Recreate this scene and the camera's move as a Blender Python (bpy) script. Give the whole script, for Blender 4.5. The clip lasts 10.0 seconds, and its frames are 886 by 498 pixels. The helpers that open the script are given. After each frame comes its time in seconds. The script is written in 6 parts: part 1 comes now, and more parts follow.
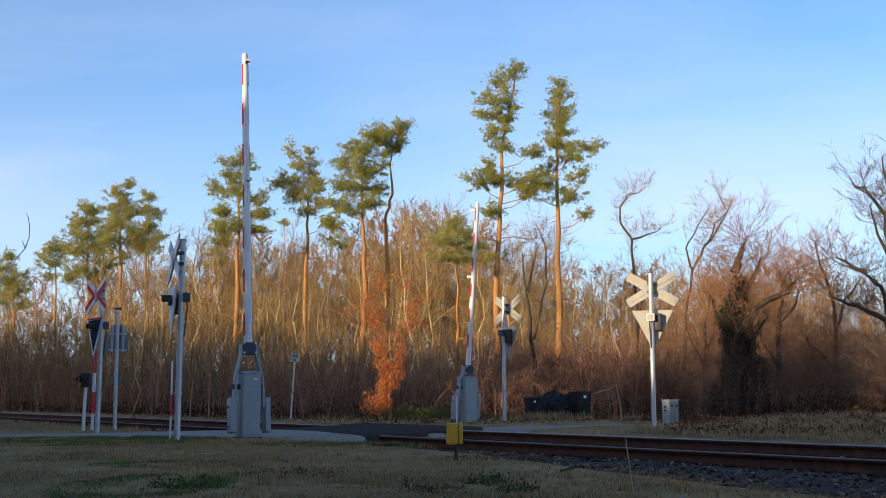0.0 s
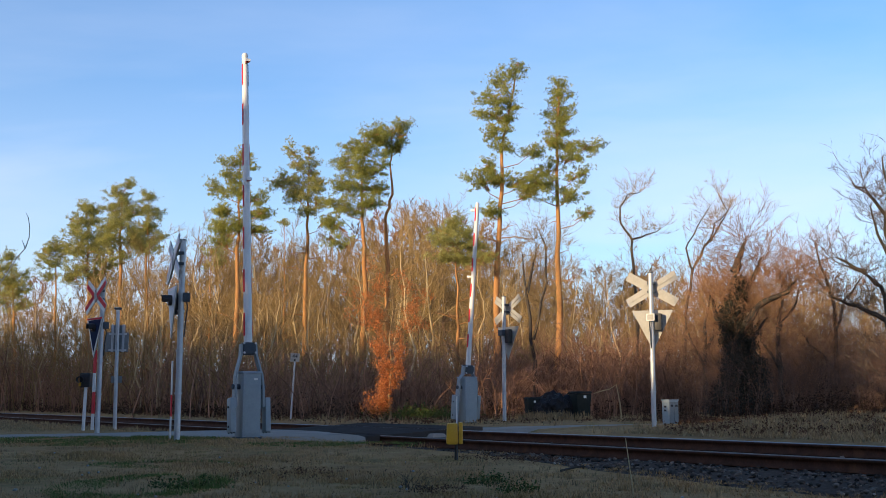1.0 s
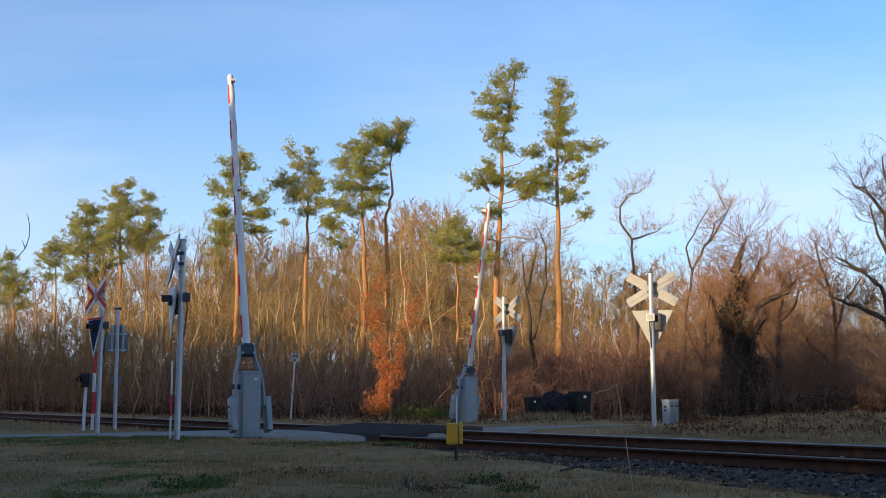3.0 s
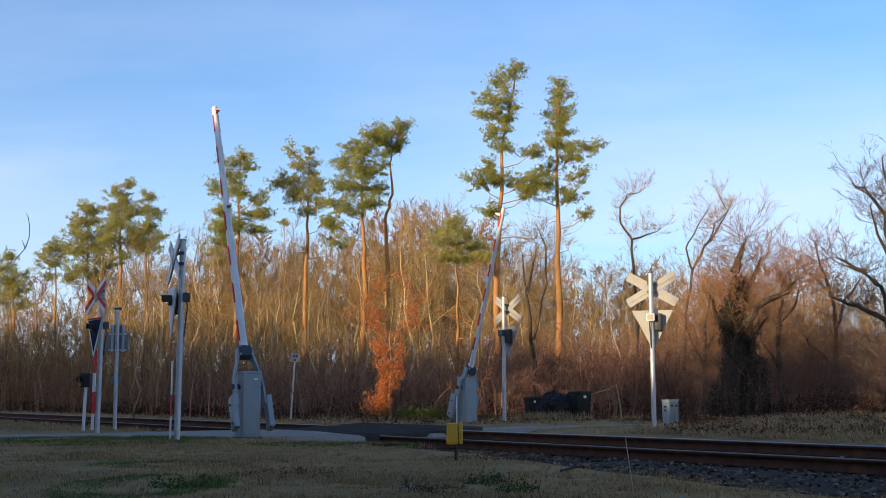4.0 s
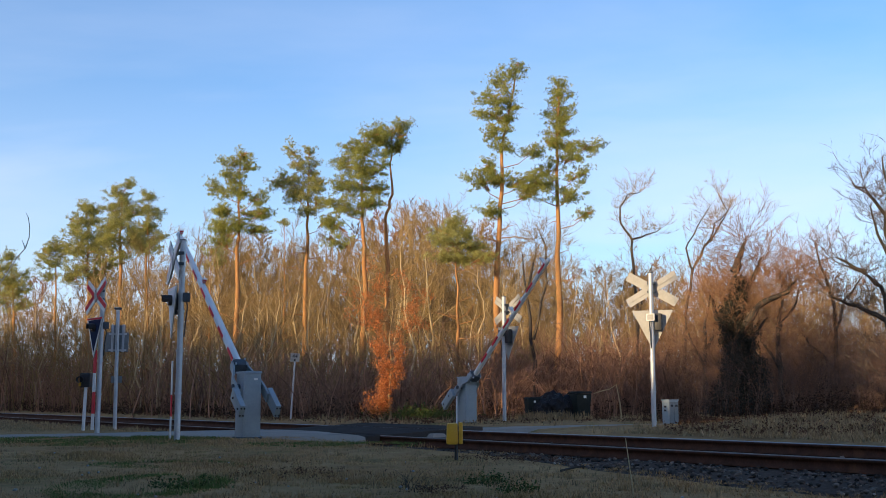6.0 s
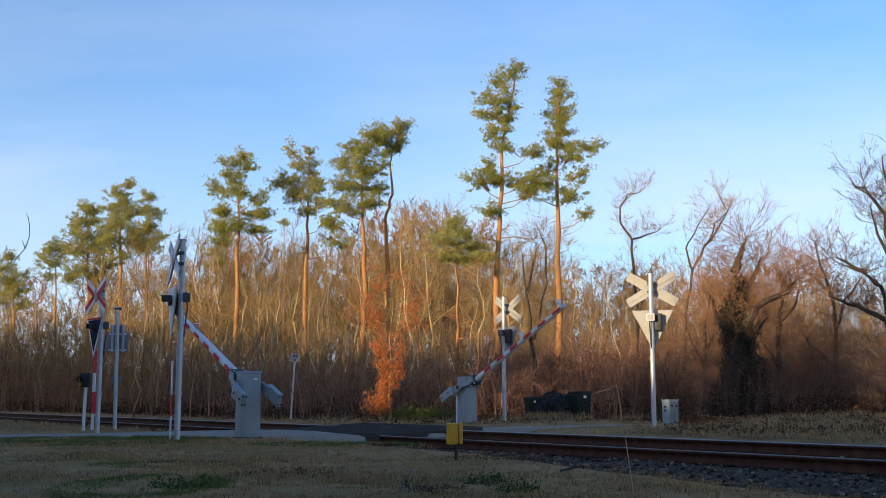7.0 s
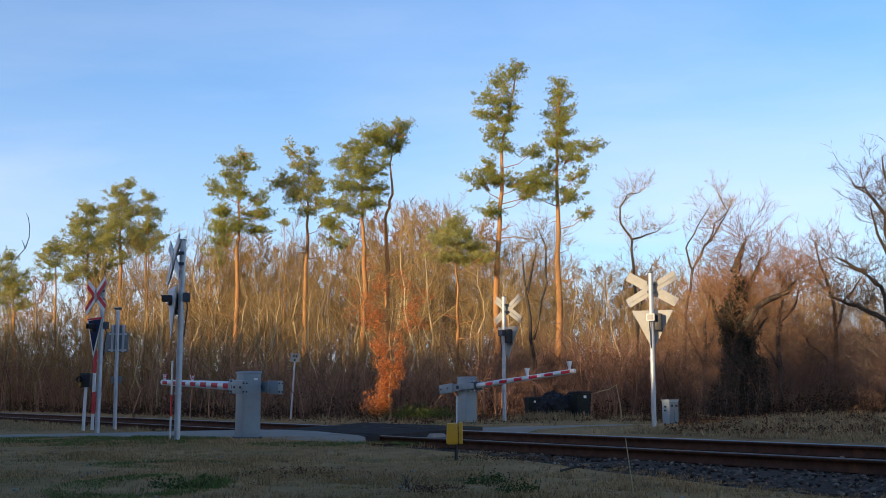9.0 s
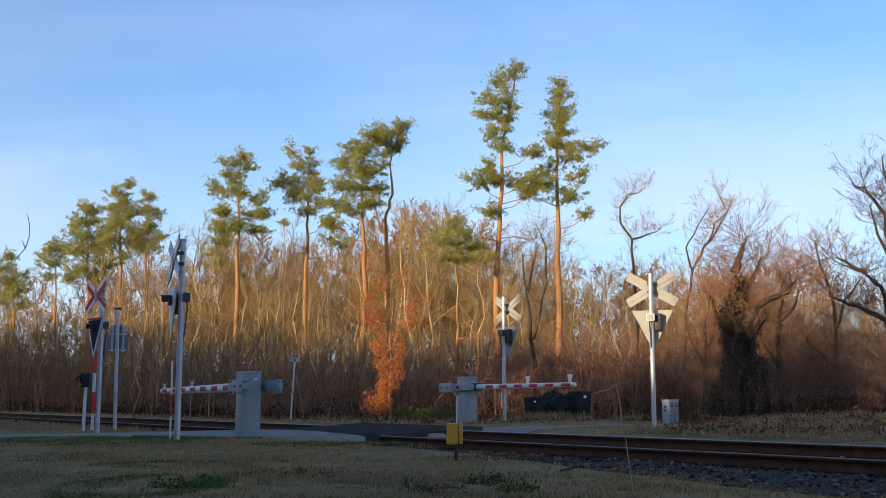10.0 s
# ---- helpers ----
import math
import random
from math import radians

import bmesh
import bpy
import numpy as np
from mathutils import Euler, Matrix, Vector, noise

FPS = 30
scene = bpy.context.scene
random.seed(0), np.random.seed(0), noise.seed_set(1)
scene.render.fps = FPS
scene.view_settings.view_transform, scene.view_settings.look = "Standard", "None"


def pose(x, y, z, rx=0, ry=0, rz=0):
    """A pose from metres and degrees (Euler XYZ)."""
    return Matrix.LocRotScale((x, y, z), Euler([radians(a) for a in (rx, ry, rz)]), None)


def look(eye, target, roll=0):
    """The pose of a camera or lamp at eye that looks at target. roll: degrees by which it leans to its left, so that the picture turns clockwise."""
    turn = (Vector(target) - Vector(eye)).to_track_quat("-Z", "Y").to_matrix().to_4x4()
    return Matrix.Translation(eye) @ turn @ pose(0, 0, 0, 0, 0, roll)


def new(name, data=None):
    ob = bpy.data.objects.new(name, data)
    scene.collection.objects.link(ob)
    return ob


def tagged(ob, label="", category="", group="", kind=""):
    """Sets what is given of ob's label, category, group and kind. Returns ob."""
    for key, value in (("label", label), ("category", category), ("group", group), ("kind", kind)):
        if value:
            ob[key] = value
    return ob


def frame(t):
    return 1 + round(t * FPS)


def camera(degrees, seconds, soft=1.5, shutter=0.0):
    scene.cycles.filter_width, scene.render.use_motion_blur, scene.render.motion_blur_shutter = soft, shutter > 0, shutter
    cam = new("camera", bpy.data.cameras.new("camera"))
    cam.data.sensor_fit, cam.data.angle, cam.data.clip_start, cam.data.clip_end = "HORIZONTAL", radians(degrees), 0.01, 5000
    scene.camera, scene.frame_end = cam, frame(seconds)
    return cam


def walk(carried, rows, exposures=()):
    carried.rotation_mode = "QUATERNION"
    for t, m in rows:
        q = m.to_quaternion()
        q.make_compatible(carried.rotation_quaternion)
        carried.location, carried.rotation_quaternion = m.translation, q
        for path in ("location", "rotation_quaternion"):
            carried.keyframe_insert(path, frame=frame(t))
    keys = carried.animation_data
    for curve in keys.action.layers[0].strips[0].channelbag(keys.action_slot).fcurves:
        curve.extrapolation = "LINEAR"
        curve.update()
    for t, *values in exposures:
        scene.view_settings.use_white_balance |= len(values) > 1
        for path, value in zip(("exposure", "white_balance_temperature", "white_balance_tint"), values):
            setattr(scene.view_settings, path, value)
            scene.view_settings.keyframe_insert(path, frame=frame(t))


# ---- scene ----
# ---- camera: on a tripod, low, tilted up a little ----
cam = camera(43.6, 10.0, soft=0.8)
STAND = pose(0, 0, 0.65, 97.757, 0, 0)
walk(cam, [(0.0, STAND), (10.0, STAND)], exposures=[(0.0, 0.32, 6500, 10), (10.0, 0.32, 6500, 10)])

# ---- light: low evening sun from behind on the left, clear sky with thin cirrus ----
SUN_EL = 11.0
SUN_FROM = (-0.72, -0.694)
TAN_EL = math.tan(radians(SUN_EL))


def build_world():
    world = bpy.data.worlds.new("evening_sky")
    world.use_nodes = True
    nt = world.node_tree
    nt.nodes.clear()
    out = nt.nodes.new("ShaderNodeOutputWorld")
    bg = nt.nodes.new("ShaderNodeBackground")
    sky = nt.nodes.new("ShaderNodeTexSky")
    sky.sky_type = 'NISHITA'
    sky.sun_disc = False
    sky.sun_elevation = radians(SUN_EL)
    sky.sun_rotation = math.atan2(SUN_FROM[0], SUN_FROM[1]) % (2 * math.pi)
    sky.air_density, sky.dust_density, sky.ozone_density = 1.0, 0.35, 1.6
    # thin cirrus: noise on the flattened sky dome
    co = nt.nodes.new("ShaderNodeTexCoord")
    sep = nt.nodes.new("ShaderNodeSeparateXYZ")
    nt.links.new(co.outputs["Generated"], sep.inputs[0])
    zz = nt.nodes.new("ShaderNodeMath"); zz.operation = 'MAXIMUM'; zz.inputs[1].default_value = 0.0
    nt.links.new(sep.outputs[2], zz.inputs[0])
    za = nt.nodes.new("ShaderNodeMath"); za.operation = 'ADD'; za.inputs[1].default_value = 0.16
    nt.links.new(zz.outputs[0], za.inputs[0])
    dx = nt.nodes.new("ShaderNodeMath"); dx.operation = 'DIVIDE'
    dy = nt.nodes.new("ShaderNodeMath"); dy.operation = 'DIVIDE'
    nt.links.new(sep.outputs[0], dx.inputs[0]); nt.links.new(za.outputs[0], dx.inputs[1])
    nt.links.new(sep.outputs[1], dy.inputs[0]); nt.links.new(za.outputs[0], dy.inputs[1])
    comb = nt.nodes.new("ShaderNodeCombineXYZ")
    nt.links.new(dx.outputs[0], comb.inputs[0]); nt.links.new(dy.outputs[0], comb.inputs[1])
    mp = nt.nodes.new("ShaderNodeMapping")
    mp.inputs["Rotation"].default_value = (0, 0, radians(24))
    mp.inputs["Scale"].default_value = (0.55, 1.0, 1)
    mp.inputs["Location"].default_value = (2.3, 1.1, 0)
    nt.links.new(comb.outputs[0], mp.inputs[0])
    nz = nt.nodes.new("ShaderNodeTexNoise")
    nz.inputs["Scale"].default_value = 0.85
    nz.inputs["Detail"].default_value = 7
    nz.inputs["Roughness"].default_value = 0.52
    nz.inputs["Distortion"].default_value = 0.35
    nt.links.new(mp.outputs[0], nz.inputs["Vector"])
    mr = nt.nodes.new("ShaderNodeMapRange")
    mr.inputs["From Min"].default_value, mr.inputs["From Max"].default_value = 0.44, 0.80
    mr.inputs["To Min"].default_value, mr.inputs["To Max"].default_value = 0.0, 0.36
    nt.links.new(nz.outputs[0], mr.inputs[0])
    # haze that thickens towards the horizon
    hz = nt.nodes.new("ShaderNodeMapRange")
    hz.inputs["From Min"].default_value, hz.inputs["From Max"].default_value = 0.0, 0.38
    hz.inputs["To Min"].default_value, hz.inputs["To Max"].default_value = 0.68, 0.0
    nt.links.new(zz.outputs[0], hz.inputs[0])
    mx0 = nt.nodes.new("ShaderNodeMath"); mx0.operation = 'ADD'; mx0.use_clamp = True
    nt.links.new(mr.outputs[0], mx0.inputs[0]); nt.links.new(hz.outputs[0], mx0.inputs[1])
    mix = nt.nodes.new("ShaderNodeMix"); mix.data_type = 'RGBA'
    nt.links.new(mx0.outputs[0], mix.inputs["Factor"])
    tint = nt.nodes.new("ShaderNodeMix"); tint.data_type = 'RGBA'; tint.blend_type = 'MULTIPLY'
    tint.inputs["Factor"].default_value = 1.0
    tint.inputs["B"].default_value = SKY_TINT
    nt.links.new(sky.outputs[0], tint.inputs["A"])
    nt.links.new(tint.outputs["Result"], mix.inputs["A"])
    # haze and cirrus glow warm on the side of the low sun
    dot = nt.nodes.new("ShaderNodeVectorMath"); dot.operation = 'DOT_PRODUCT'
    dot.inputs[1].default_value = (SUN_FROM[0], SUN_FROM[1], TAN_EL)
    nt.links.new(co.outputs["Generated"], dot.inputs[0])
    near = nt.nodes.new("ShaderNodeMapRange")
    near.inputs["From Min"].default_value, near.inputs["From Max"].default_value = 0.0, 1.0
    nt.links.new(dot.outputs["Value"], near.inputs[0])
    glow = nt.nodes.new("ShaderNodeMix"); glow.data_type = 'RGBA'
    glow.inputs["A"].default_value, glow.inputs["B"].default_value = CIRRUS, SUNSIDE
    nt.links.new(near.outputs[0], glow.inputs["Factor"])
    nt.links.new(glow.outputs["Result"], mix.inputs["B"])
    nt.links.new(mix.outputs["Result"], bg.inputs[0])
    bg.inputs[1].default_value = SKY_STRENGTH
    nt.links.new(bg.outputs[0], out.inputs[0])
    scene.world = world


SKY_STRENGTH = 0.15
SKY_TINT = (0.345, 0.875, 1.38, 1)
CIRRUS = (5.1, 5.35, 6.35, 1)
SUNSIDE = (27.0, 17.0, 9.0, 1)
build_world()
sun = new("sun", bpy.data.lights.new("sun", 'SUN'))
sun.data.energy = 5.0
sun.data.angle = radians(0.6)
sun.data.color = (1.0, 0.75, 0.45)
sun.matrix_world = look((SUN_FROM[0] * 50, SUN_FROM[1] * 50, 50 * TAN_EL), (0, 0, 0))


# ---- materials ----
def mat(name, c1, c2, scale=8.0, rough=0.8, metal=0.0, bump=0.3, fine=6.0, c3=None, spots=(0.62, 0.75), island=0.0, rand=0.0, spec=0.5, stretch=(1, 1, 1), trans=None):
    """Two-scale noise between c1 and c2, stains of c3, fine relief; island/rand vary the brightness piece by piece."""
    m = bpy.data.materials.new(name)
    m.use_nodes = True
    nt = m.node_tree
    b = nt.nodes["Principled BSDF"]
    co = nt.nodes.new("ShaderNodeTexCoord")
    mp = nt.nodes.new("ShaderNodeMapping")
    mp.inputs["Scale"].default_value = stretch
    nt.links.new(co.outputs["Object"], mp.inputs[0])
    n1 = nt.nodes.new("ShaderNodeTexNoise")
    n1.inputs["Scale"].default_value = scale
    n1.inputs["Detail"].default_value = 5
    n2 = nt.nodes.new("ShaderNodeTexNoise")
    n2.inputs["Scale"].default_value = scale * fine
    n2.inputs["Detail"].default_value = 4
    for n in (n1, n2):
        nt.links.new(mp.outputs[0], n.inputs["Vector"])
    add = nt.nodes.new("ShaderNodeMix")
    add.inputs[0].default_value = 0.45
    nt.links.new(n1.outputs[0], add.inputs[2]); nt.links.new(n2.outputs[0], add.inputs[3])
    mr = nt.nodes.new("ShaderNodeMapRange")
    mr.inputs["From Min"].default_value, mr.inputs["From Max"].default_value = 0.33, 0.67
    nt.links.new(add.outputs[0], mr.inputs[0])
    mix = nt.nodes.new("ShaderNodeMix"); mix.data_type = 'RGBA'
    mix.inputs["A"].default_value, mix.inputs["B"].default_value = (*c1, 1), (*c2, 1)
    nt.links.new(mr.outputs[0], mix.inputs["Factor"])
    col = mix.outputs["Result"]
    if c3:
        n3 = nt.nodes.new("ShaderNodeTexNoise")
        n3.inputs["Scale"].default_value = scale * 0.37
        n3.inputs["Detail"].default_value = 6
        nt.links.new(co.outputs["Object"], n3.inputs["Vector"])
        r3 = nt.nodes.new("ShaderNodeMapRange")
        r3.inputs["From Min"].default_value, r3.inputs["From Max"].default_value = spots
        nt.links.new(n3.outputs[0], r3.inputs[0])
        m3 = nt.nodes.new("ShaderNodeMix"); m3.data_type = 'RGBA'
        m3.inputs["B"].default_value = (*c3, 1)
        nt.links.new(r3.outputs[0], m3.inputs["Factor"]); nt.links.new(col, m3.inputs["A"])
        col = m3.outputs["Result"]
    for amount, node, socket in ((island, "ShaderNodeNewGeometry", "Random Per Island"), (rand, "ShaderNodeObjectInfo", "Random")):
        if amount:
            src = nt.nodes.new(node)
            rr = nt.nodes.new("ShaderNodeMapRange")
            rr.inputs["To Min"].default_value, rr.inputs["To Max"].default_value = 1 - amount, 1 + amount
            nt.links.new(src.outputs[socket], rr.inputs[0])
            hs = nt.nodes.new("ShaderNodeHueSaturation")
            nt.links.new(rr.outputs[0], hs.inputs["Value"])
            nt.links.new(col, hs.inputs["Color"])
            col = hs.outputs[0]
    nt.links.new(col, b.inputs["Base Color"])
    rg = nt.nodes.new("ShaderNodeMapRange")
    rg.inputs["To Min"].default_value, rg.inputs["To Max"].default_value = max(0.05, rough - 0.12), min(1, rough + 0.12)
    nt.links.new(add.outputs[0], rg.inputs[0])
    nt.links.new(rg.outputs[0], b.inputs["Roughness"])
    b.inputs["Metallic"].default_value = metal
    b.inputs["Specular IOR Level"].default_value = spec
    if trans:
        tr = nt.nodes.new("ShaderNodeBsdfTranslucent")
        nt.links.new(col, tr.inputs[0])
        ms = nt.nodes.new("ShaderNodeMixShader")
        ms.inputs[0].default_value = trans
        nt.links.new(b.outputs[0], ms.inputs[1]); nt.links.new(tr.outputs[0], ms.inputs[2])
        nt.links.new(ms.outputs[0], nt.nodes["Material Output"].inputs[0])
    if bump:
        bp = nt.nodes.new("ShaderNodeBump")
        bp.inputs["Strength"].default_value = bump
        bp.inputs["Distance"].default_value = 0.02
        nt.links.new(add.outputs[0], bp.inputs["Height"])
        nt.links.new(bp.outputs[0], b.inputs["Normal"])
    return m


M_GALV = mat("galvanised_steel", (0.42, 0.45, 0.48), (0.56, 0.58, 0.60), 9, 0.5, 0.45, 0.08, c3=(0.34, 0.35, 0.35))
M_GREY = mat("grey_green_paint", (0.25, 0.30, 0.32), (0.30, 0.35, 0.375), 5, 0.5, 0, 0.06, c3=(0.20, 0.225, 0.225), spots=(0.55, 0.85), spec=0.3)
M_GREYDARK = mat("dark_grey_paint", (0.050, 0.062, 0.075), (0.080, 0.095, 0.112), 7, 0.65, 0, 0.08, spec=0.2)
# grey of sign backs and cabinet doors, darkened in place of shade
M_GREYSHADED = mat("shade_dulled_grey", (0.15, 0.17, 0.18), (0.21, 0.23, 0.24), 5, 0.6, 0.2, 0.06)
M_WHITE = mat("white_paint", (0.67, 0.665, 0.645), (0.76, 0.755, 0.735), 4, 0.45, 0, 0.05, c3=(0.62, 0.61, 0.58), spots=(0.6, 0.9))
M_RED = mat("red_reflective_film", (0.58, 0.026, 0.040), (0.68, 0.040, 0.056), 6, 0.6, 0, 0.04, spec=0.2)
# near mast's red and blue, whitened: grazing glare put into the colour
M_REDGLARE = mat("glare_pale_red_film", (0.66, 0.54, 0.57), (0.74, 0.63, 0.65), 6, 0.5, 0, 0.04)
M_BLUEGLARE = mat("glare_pale_blue_enamel", (0.50, 0.53, 0.58), (0.62, 0.64, 0.67), 5, 0.5, 0, 0.04)
M_SIGNBACK = mat("weathered_aluminium", (0.30, 0.295, 0.27), (0.40, 0.39, 0.36), 6, 0.6, 0.1, 0.08, c3=(0.22, 0.215, 0.19))
M_NAVY = mat("dark_blue_enamel", (0.018, 0.024, 0.055), (0.028, 0.038, 0.080), 5, 0.85, 0, 0.04, spec=0.1)
M_BLACK = mat("black_plastic", (0.012, 0.012, 0.014), (0.025, 0.025, 0.028), 6, 0.55, 0, 0.1)
M_YELLOW = mat("yellow_enamel", (0.62, 0.33, 0.02), (0.72, 0.41, 0.03), 9, 0.5, 0, 0.08, c3=(0.45, 0.25, 0.03))
M_BIN = mat("black_bin_plastic", (0.013, 0.017, 0.014), (0.024, 0.029, 0.025), 4, 0.7, 0, 0.06, spec=0.2)
M_BAG = mat("black_film", (0.010, 0.009, 0.010), (0.019, 0.017, 0.018), 9, 0.6, 0, 0.6, spec=0.25)
M_RAILSIDE = mat("rusty_rail_steel", (0.058, 0.028, 0.018), (0.115, 0.054, 0.033), 7, 0.9, 0.0, 0.15, c3=(0.145, 0.066, 0.032), spec=0.1)
M_RAILTOP = mat("polished_rail_head", (0.26, 0.235, 0.22), (0.38, 0.35, 0.33), 7, 0.45, 0.85, 0.03)
M_RAILDULL = mat("dull_rail_head", (0.13, 0.10, 0.085), (0.24, 0.20, 0.17), 5, 0.6, 0.4, 0.05)
# scrub colour darkened to stand for the shade at its base
M_SHADESCRUB = mat("shade_dark_scrub", (0.115, 0.072, 0.053), (0.24, 0.150, 0.110), 0.4, 0.95, 0, 0, fine=5, island=0.5, spec=0.05)
M_SLEEPER = mat("old_timber_sleeper", (0.035, 0.024, 0.018), (0.075, 0.052, 0.04), 6, 0.9, 0, 0.5, spec=0.1)
M_BALLAST = mat("ballast_bed", (0.070, 0.048, 0.036), (0.15, 0.108, 0.084), 16, 0.95, 0, 1.0, spec=0.0)
M_STONE = mat("ballast_stone", (0.070, 0.053, 0.042), (0.17, 0.138, 0.112), 14, 0.95, 0, 0.3, island=0.8, spec=0.05)
M_ASPHALT = mat("worn_asphalt", (0.062, 0.051, 0.044), (0.095, 0.079, 0.068), 3, 0.95, 0, 0.25, fine=30, spec=0.0)
M_ROAD = mat("pale_worn_asphalt", (0.27, 0.228, 0.185), (0.37, 0.315, 0.26), 1.5, 0.95, 0, 0.2, fine=40, c3=(0.11, 0.10, 0.09), spec=0.05)
M_CONCRETE = mat("weathered_concrete", (0.24, 0.235, 0.22), (0.34, 0.33, 0.31), 4, 0.9, 0, 0.3, c3=(0.17, 0.165, 0.15))
M_GROUND = mat("winter_turf", (0.25, 0.148, 0.070), (0.46, 0.278, 0.132), 0.9, 0.98, 0, 1.0, fine=9, c3=(0.15, 0.150, 0.052), spots=(0.54, 0.68), spec=0.0)
M_BLADE = mat("grass_blade", (0.31, 0.188, 0.088), (0.51, 0.318, 0.148), 0.5, 0.85, 0, 0, c3=(0.135, 0.150, 0.048), spots=(0.52, 0.66), island=0.35, spec=0.05)
M_GREEN = mat("lush_winter_grass", (0.080, 0.112, 0.032), (0.150, 0.185, 0.055), 1.5, 0.85, 0, 0, island=0.4, spec=0.05)
M_PALE = mat("pale_shoot", (0.55, 0.50, 0.42), (0.70, 0.65, 0.56), 9, 0.7, 0, 0.1)
M_STRAW = mat("dry_grass", (0.23, 0.158, 0.080), (0.40, 0.28, 0.145), 1.2, 0.85, 0, 0, island=0.4, spec=0.2)
M_PINEBARK = mat("pine_bark", (0.32, 0.15, 0.055), (0.50, 0.26, 0.105), 5, 0.9, 0, 0.8, stretch=(1, 1, 0.35), c3=(0.16, 0.095, 0.06), spec=0.15)
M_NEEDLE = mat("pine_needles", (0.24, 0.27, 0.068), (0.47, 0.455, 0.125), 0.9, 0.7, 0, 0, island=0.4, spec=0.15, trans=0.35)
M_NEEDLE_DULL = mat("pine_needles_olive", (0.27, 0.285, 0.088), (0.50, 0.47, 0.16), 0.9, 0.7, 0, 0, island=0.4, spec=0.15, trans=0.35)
M_BARK = mat("grey_brown_bark", (0.21, 0.142, 0.072), (0.39, 0.27, 0.142), 4, 0.92, 0, 0.5, stretch=(1, 1, 0.3), island=0.3, spec=0.1)
M_STEM = mat("pale_bark", (0.34, 0.25, 0.13), (0.55, 0.42, 0.24), 4, 0.9, 0, 0.4, stretch=(1, 1, 0.3), island=0.3, spec=0.15)
M_TWIG = mat("bare_twigs", (0.22, 0.148, 0.060), (0.37, 0.25, 0.108), 0.25, 0.9, 0, 0, fine=4, island=0.35, spec=0.1)
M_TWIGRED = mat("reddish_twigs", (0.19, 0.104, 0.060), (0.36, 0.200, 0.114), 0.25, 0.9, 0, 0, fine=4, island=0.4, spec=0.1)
# grey twigs; the darker tone also paints the shade deep in the wood
M_TWIGGREYSHADE = mat("grey_and_shade_twigs", (0.085, 0.065, 0.050), (0.175, 0.130, 0.098), 0.25, 0.9, 0, 0, fine=4, island=0.4, spec=0.1)
M_DARKBARK = mat("dark_bark", (0.035, 0.028, 0.022), (0.075, 0.058, 0.042), 5, 0.95, 0, 0.6, island=0.2)
# one thicket brown twice: paler on the left, darkened as shade on the right
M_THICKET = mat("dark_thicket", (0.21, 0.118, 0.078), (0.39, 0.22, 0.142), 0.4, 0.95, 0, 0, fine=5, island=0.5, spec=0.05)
M_THICKETSHADE = mat("brown_thicket", (0.175, 0.098, 0.066), (0.33, 0.186, 0.124), 0.4, 0.95, 0, 0, fine=5, island=0.5, spec=0.05)
M_IVY = mat("ivy_leaves", (0.022, 0.021, 0.015), (0.044, 0.041, 0.027), 1.5, 0.6, 0, 0, island=0.5, spec=0.3)
M_BEECH = mat("dry_beech_leaves", (0.44, 0.145, 0.048), (0.66, 0.26, 0.088), 2.0, 0.75, 0, 0, island=0.45, spec=0.2, trans=0.35)
M_BRAMBLE = mat("bramble_leaves", (0.045, 0.068, 0.020), (0.095, 0.115, 0.034), 2.0, 0.8, 0, 0, island=0.45, spec=0.1)
M_LITTER = mat("leaf_litter", (0.075, 0.040, 0.024), (0.16, 0.085, 0.050), 2.0, 0.95, 0, 0, island=0.5, spec=0.05)
M_DEADLEAF = mat("dead_bramble", (0.045, 0.026, 0.018), (0.095, 0.056, 0.036), 1.5, 0.9, 0, 0, island=0.5, spec=0.05)
M_LENS = mat("dark_lamp_glass", (0.03, 0.008, 0.008), (0.05, 0.012, 0.012), 5, 0.15, 0, 0)


# ---- building blocks ----
def part(name, bm, material, parent=None, label="", smooth=False):
    """Link a bmesh as one mesh object, under a thing or a part."""
    me = bpy.data.meshes.new(name)
    bmesh.ops.recalc_face_normals(bm, faces=bm.faces)
    bm.to_mesh(me)
    bm.free()
    me.materials.append(material)
    if smooth:
        me.shade_smooth()
        me.set_sharp_from_angle(angle=radians(40))
    ob = new(name, me)
    if parent:
        ob.parent = parent
    if label:
        tagged(ob, label)
    return ob


def thing(name, m, label, category, group=""):
    """An Empty at the base of a thing."""
    ob = new(name)
    ob.empty_display_size = 0.2
    ob.matrix_basis = m
    return tagged(ob, label, category, group)


def block(bm, sx, sy, sz, m=Matrix(), bevel=0.0, taper=1.0):
    """A box centred in x and y with its underside at z = 0, narrowed at the top by taper."""
    r = bmesh.ops.create_cube(bm, size=1.0)
    vs = r["verts"]
    for v in vs:
        k = taper if v.co.z > 0 else 1.0
        v.co = Vector((v.co.x * sx * k, v.co.y * sy * k, (v.co.z + 0.5) * sz))
    if bevel:
        es = {e for v in vs for e in v.link_edges}
        r2 = bmesh.ops.bevel(bm, geom=list(es), offset=bevel, segments=2, affect='EDGES', profile=0.6)
        vs = list({v for f in r2["faces"] for v in f.verts} | {v for v in vs if v.is_valid})
    bmesh.ops.transform(bm, matrix=m, verts=vs)
    return vs


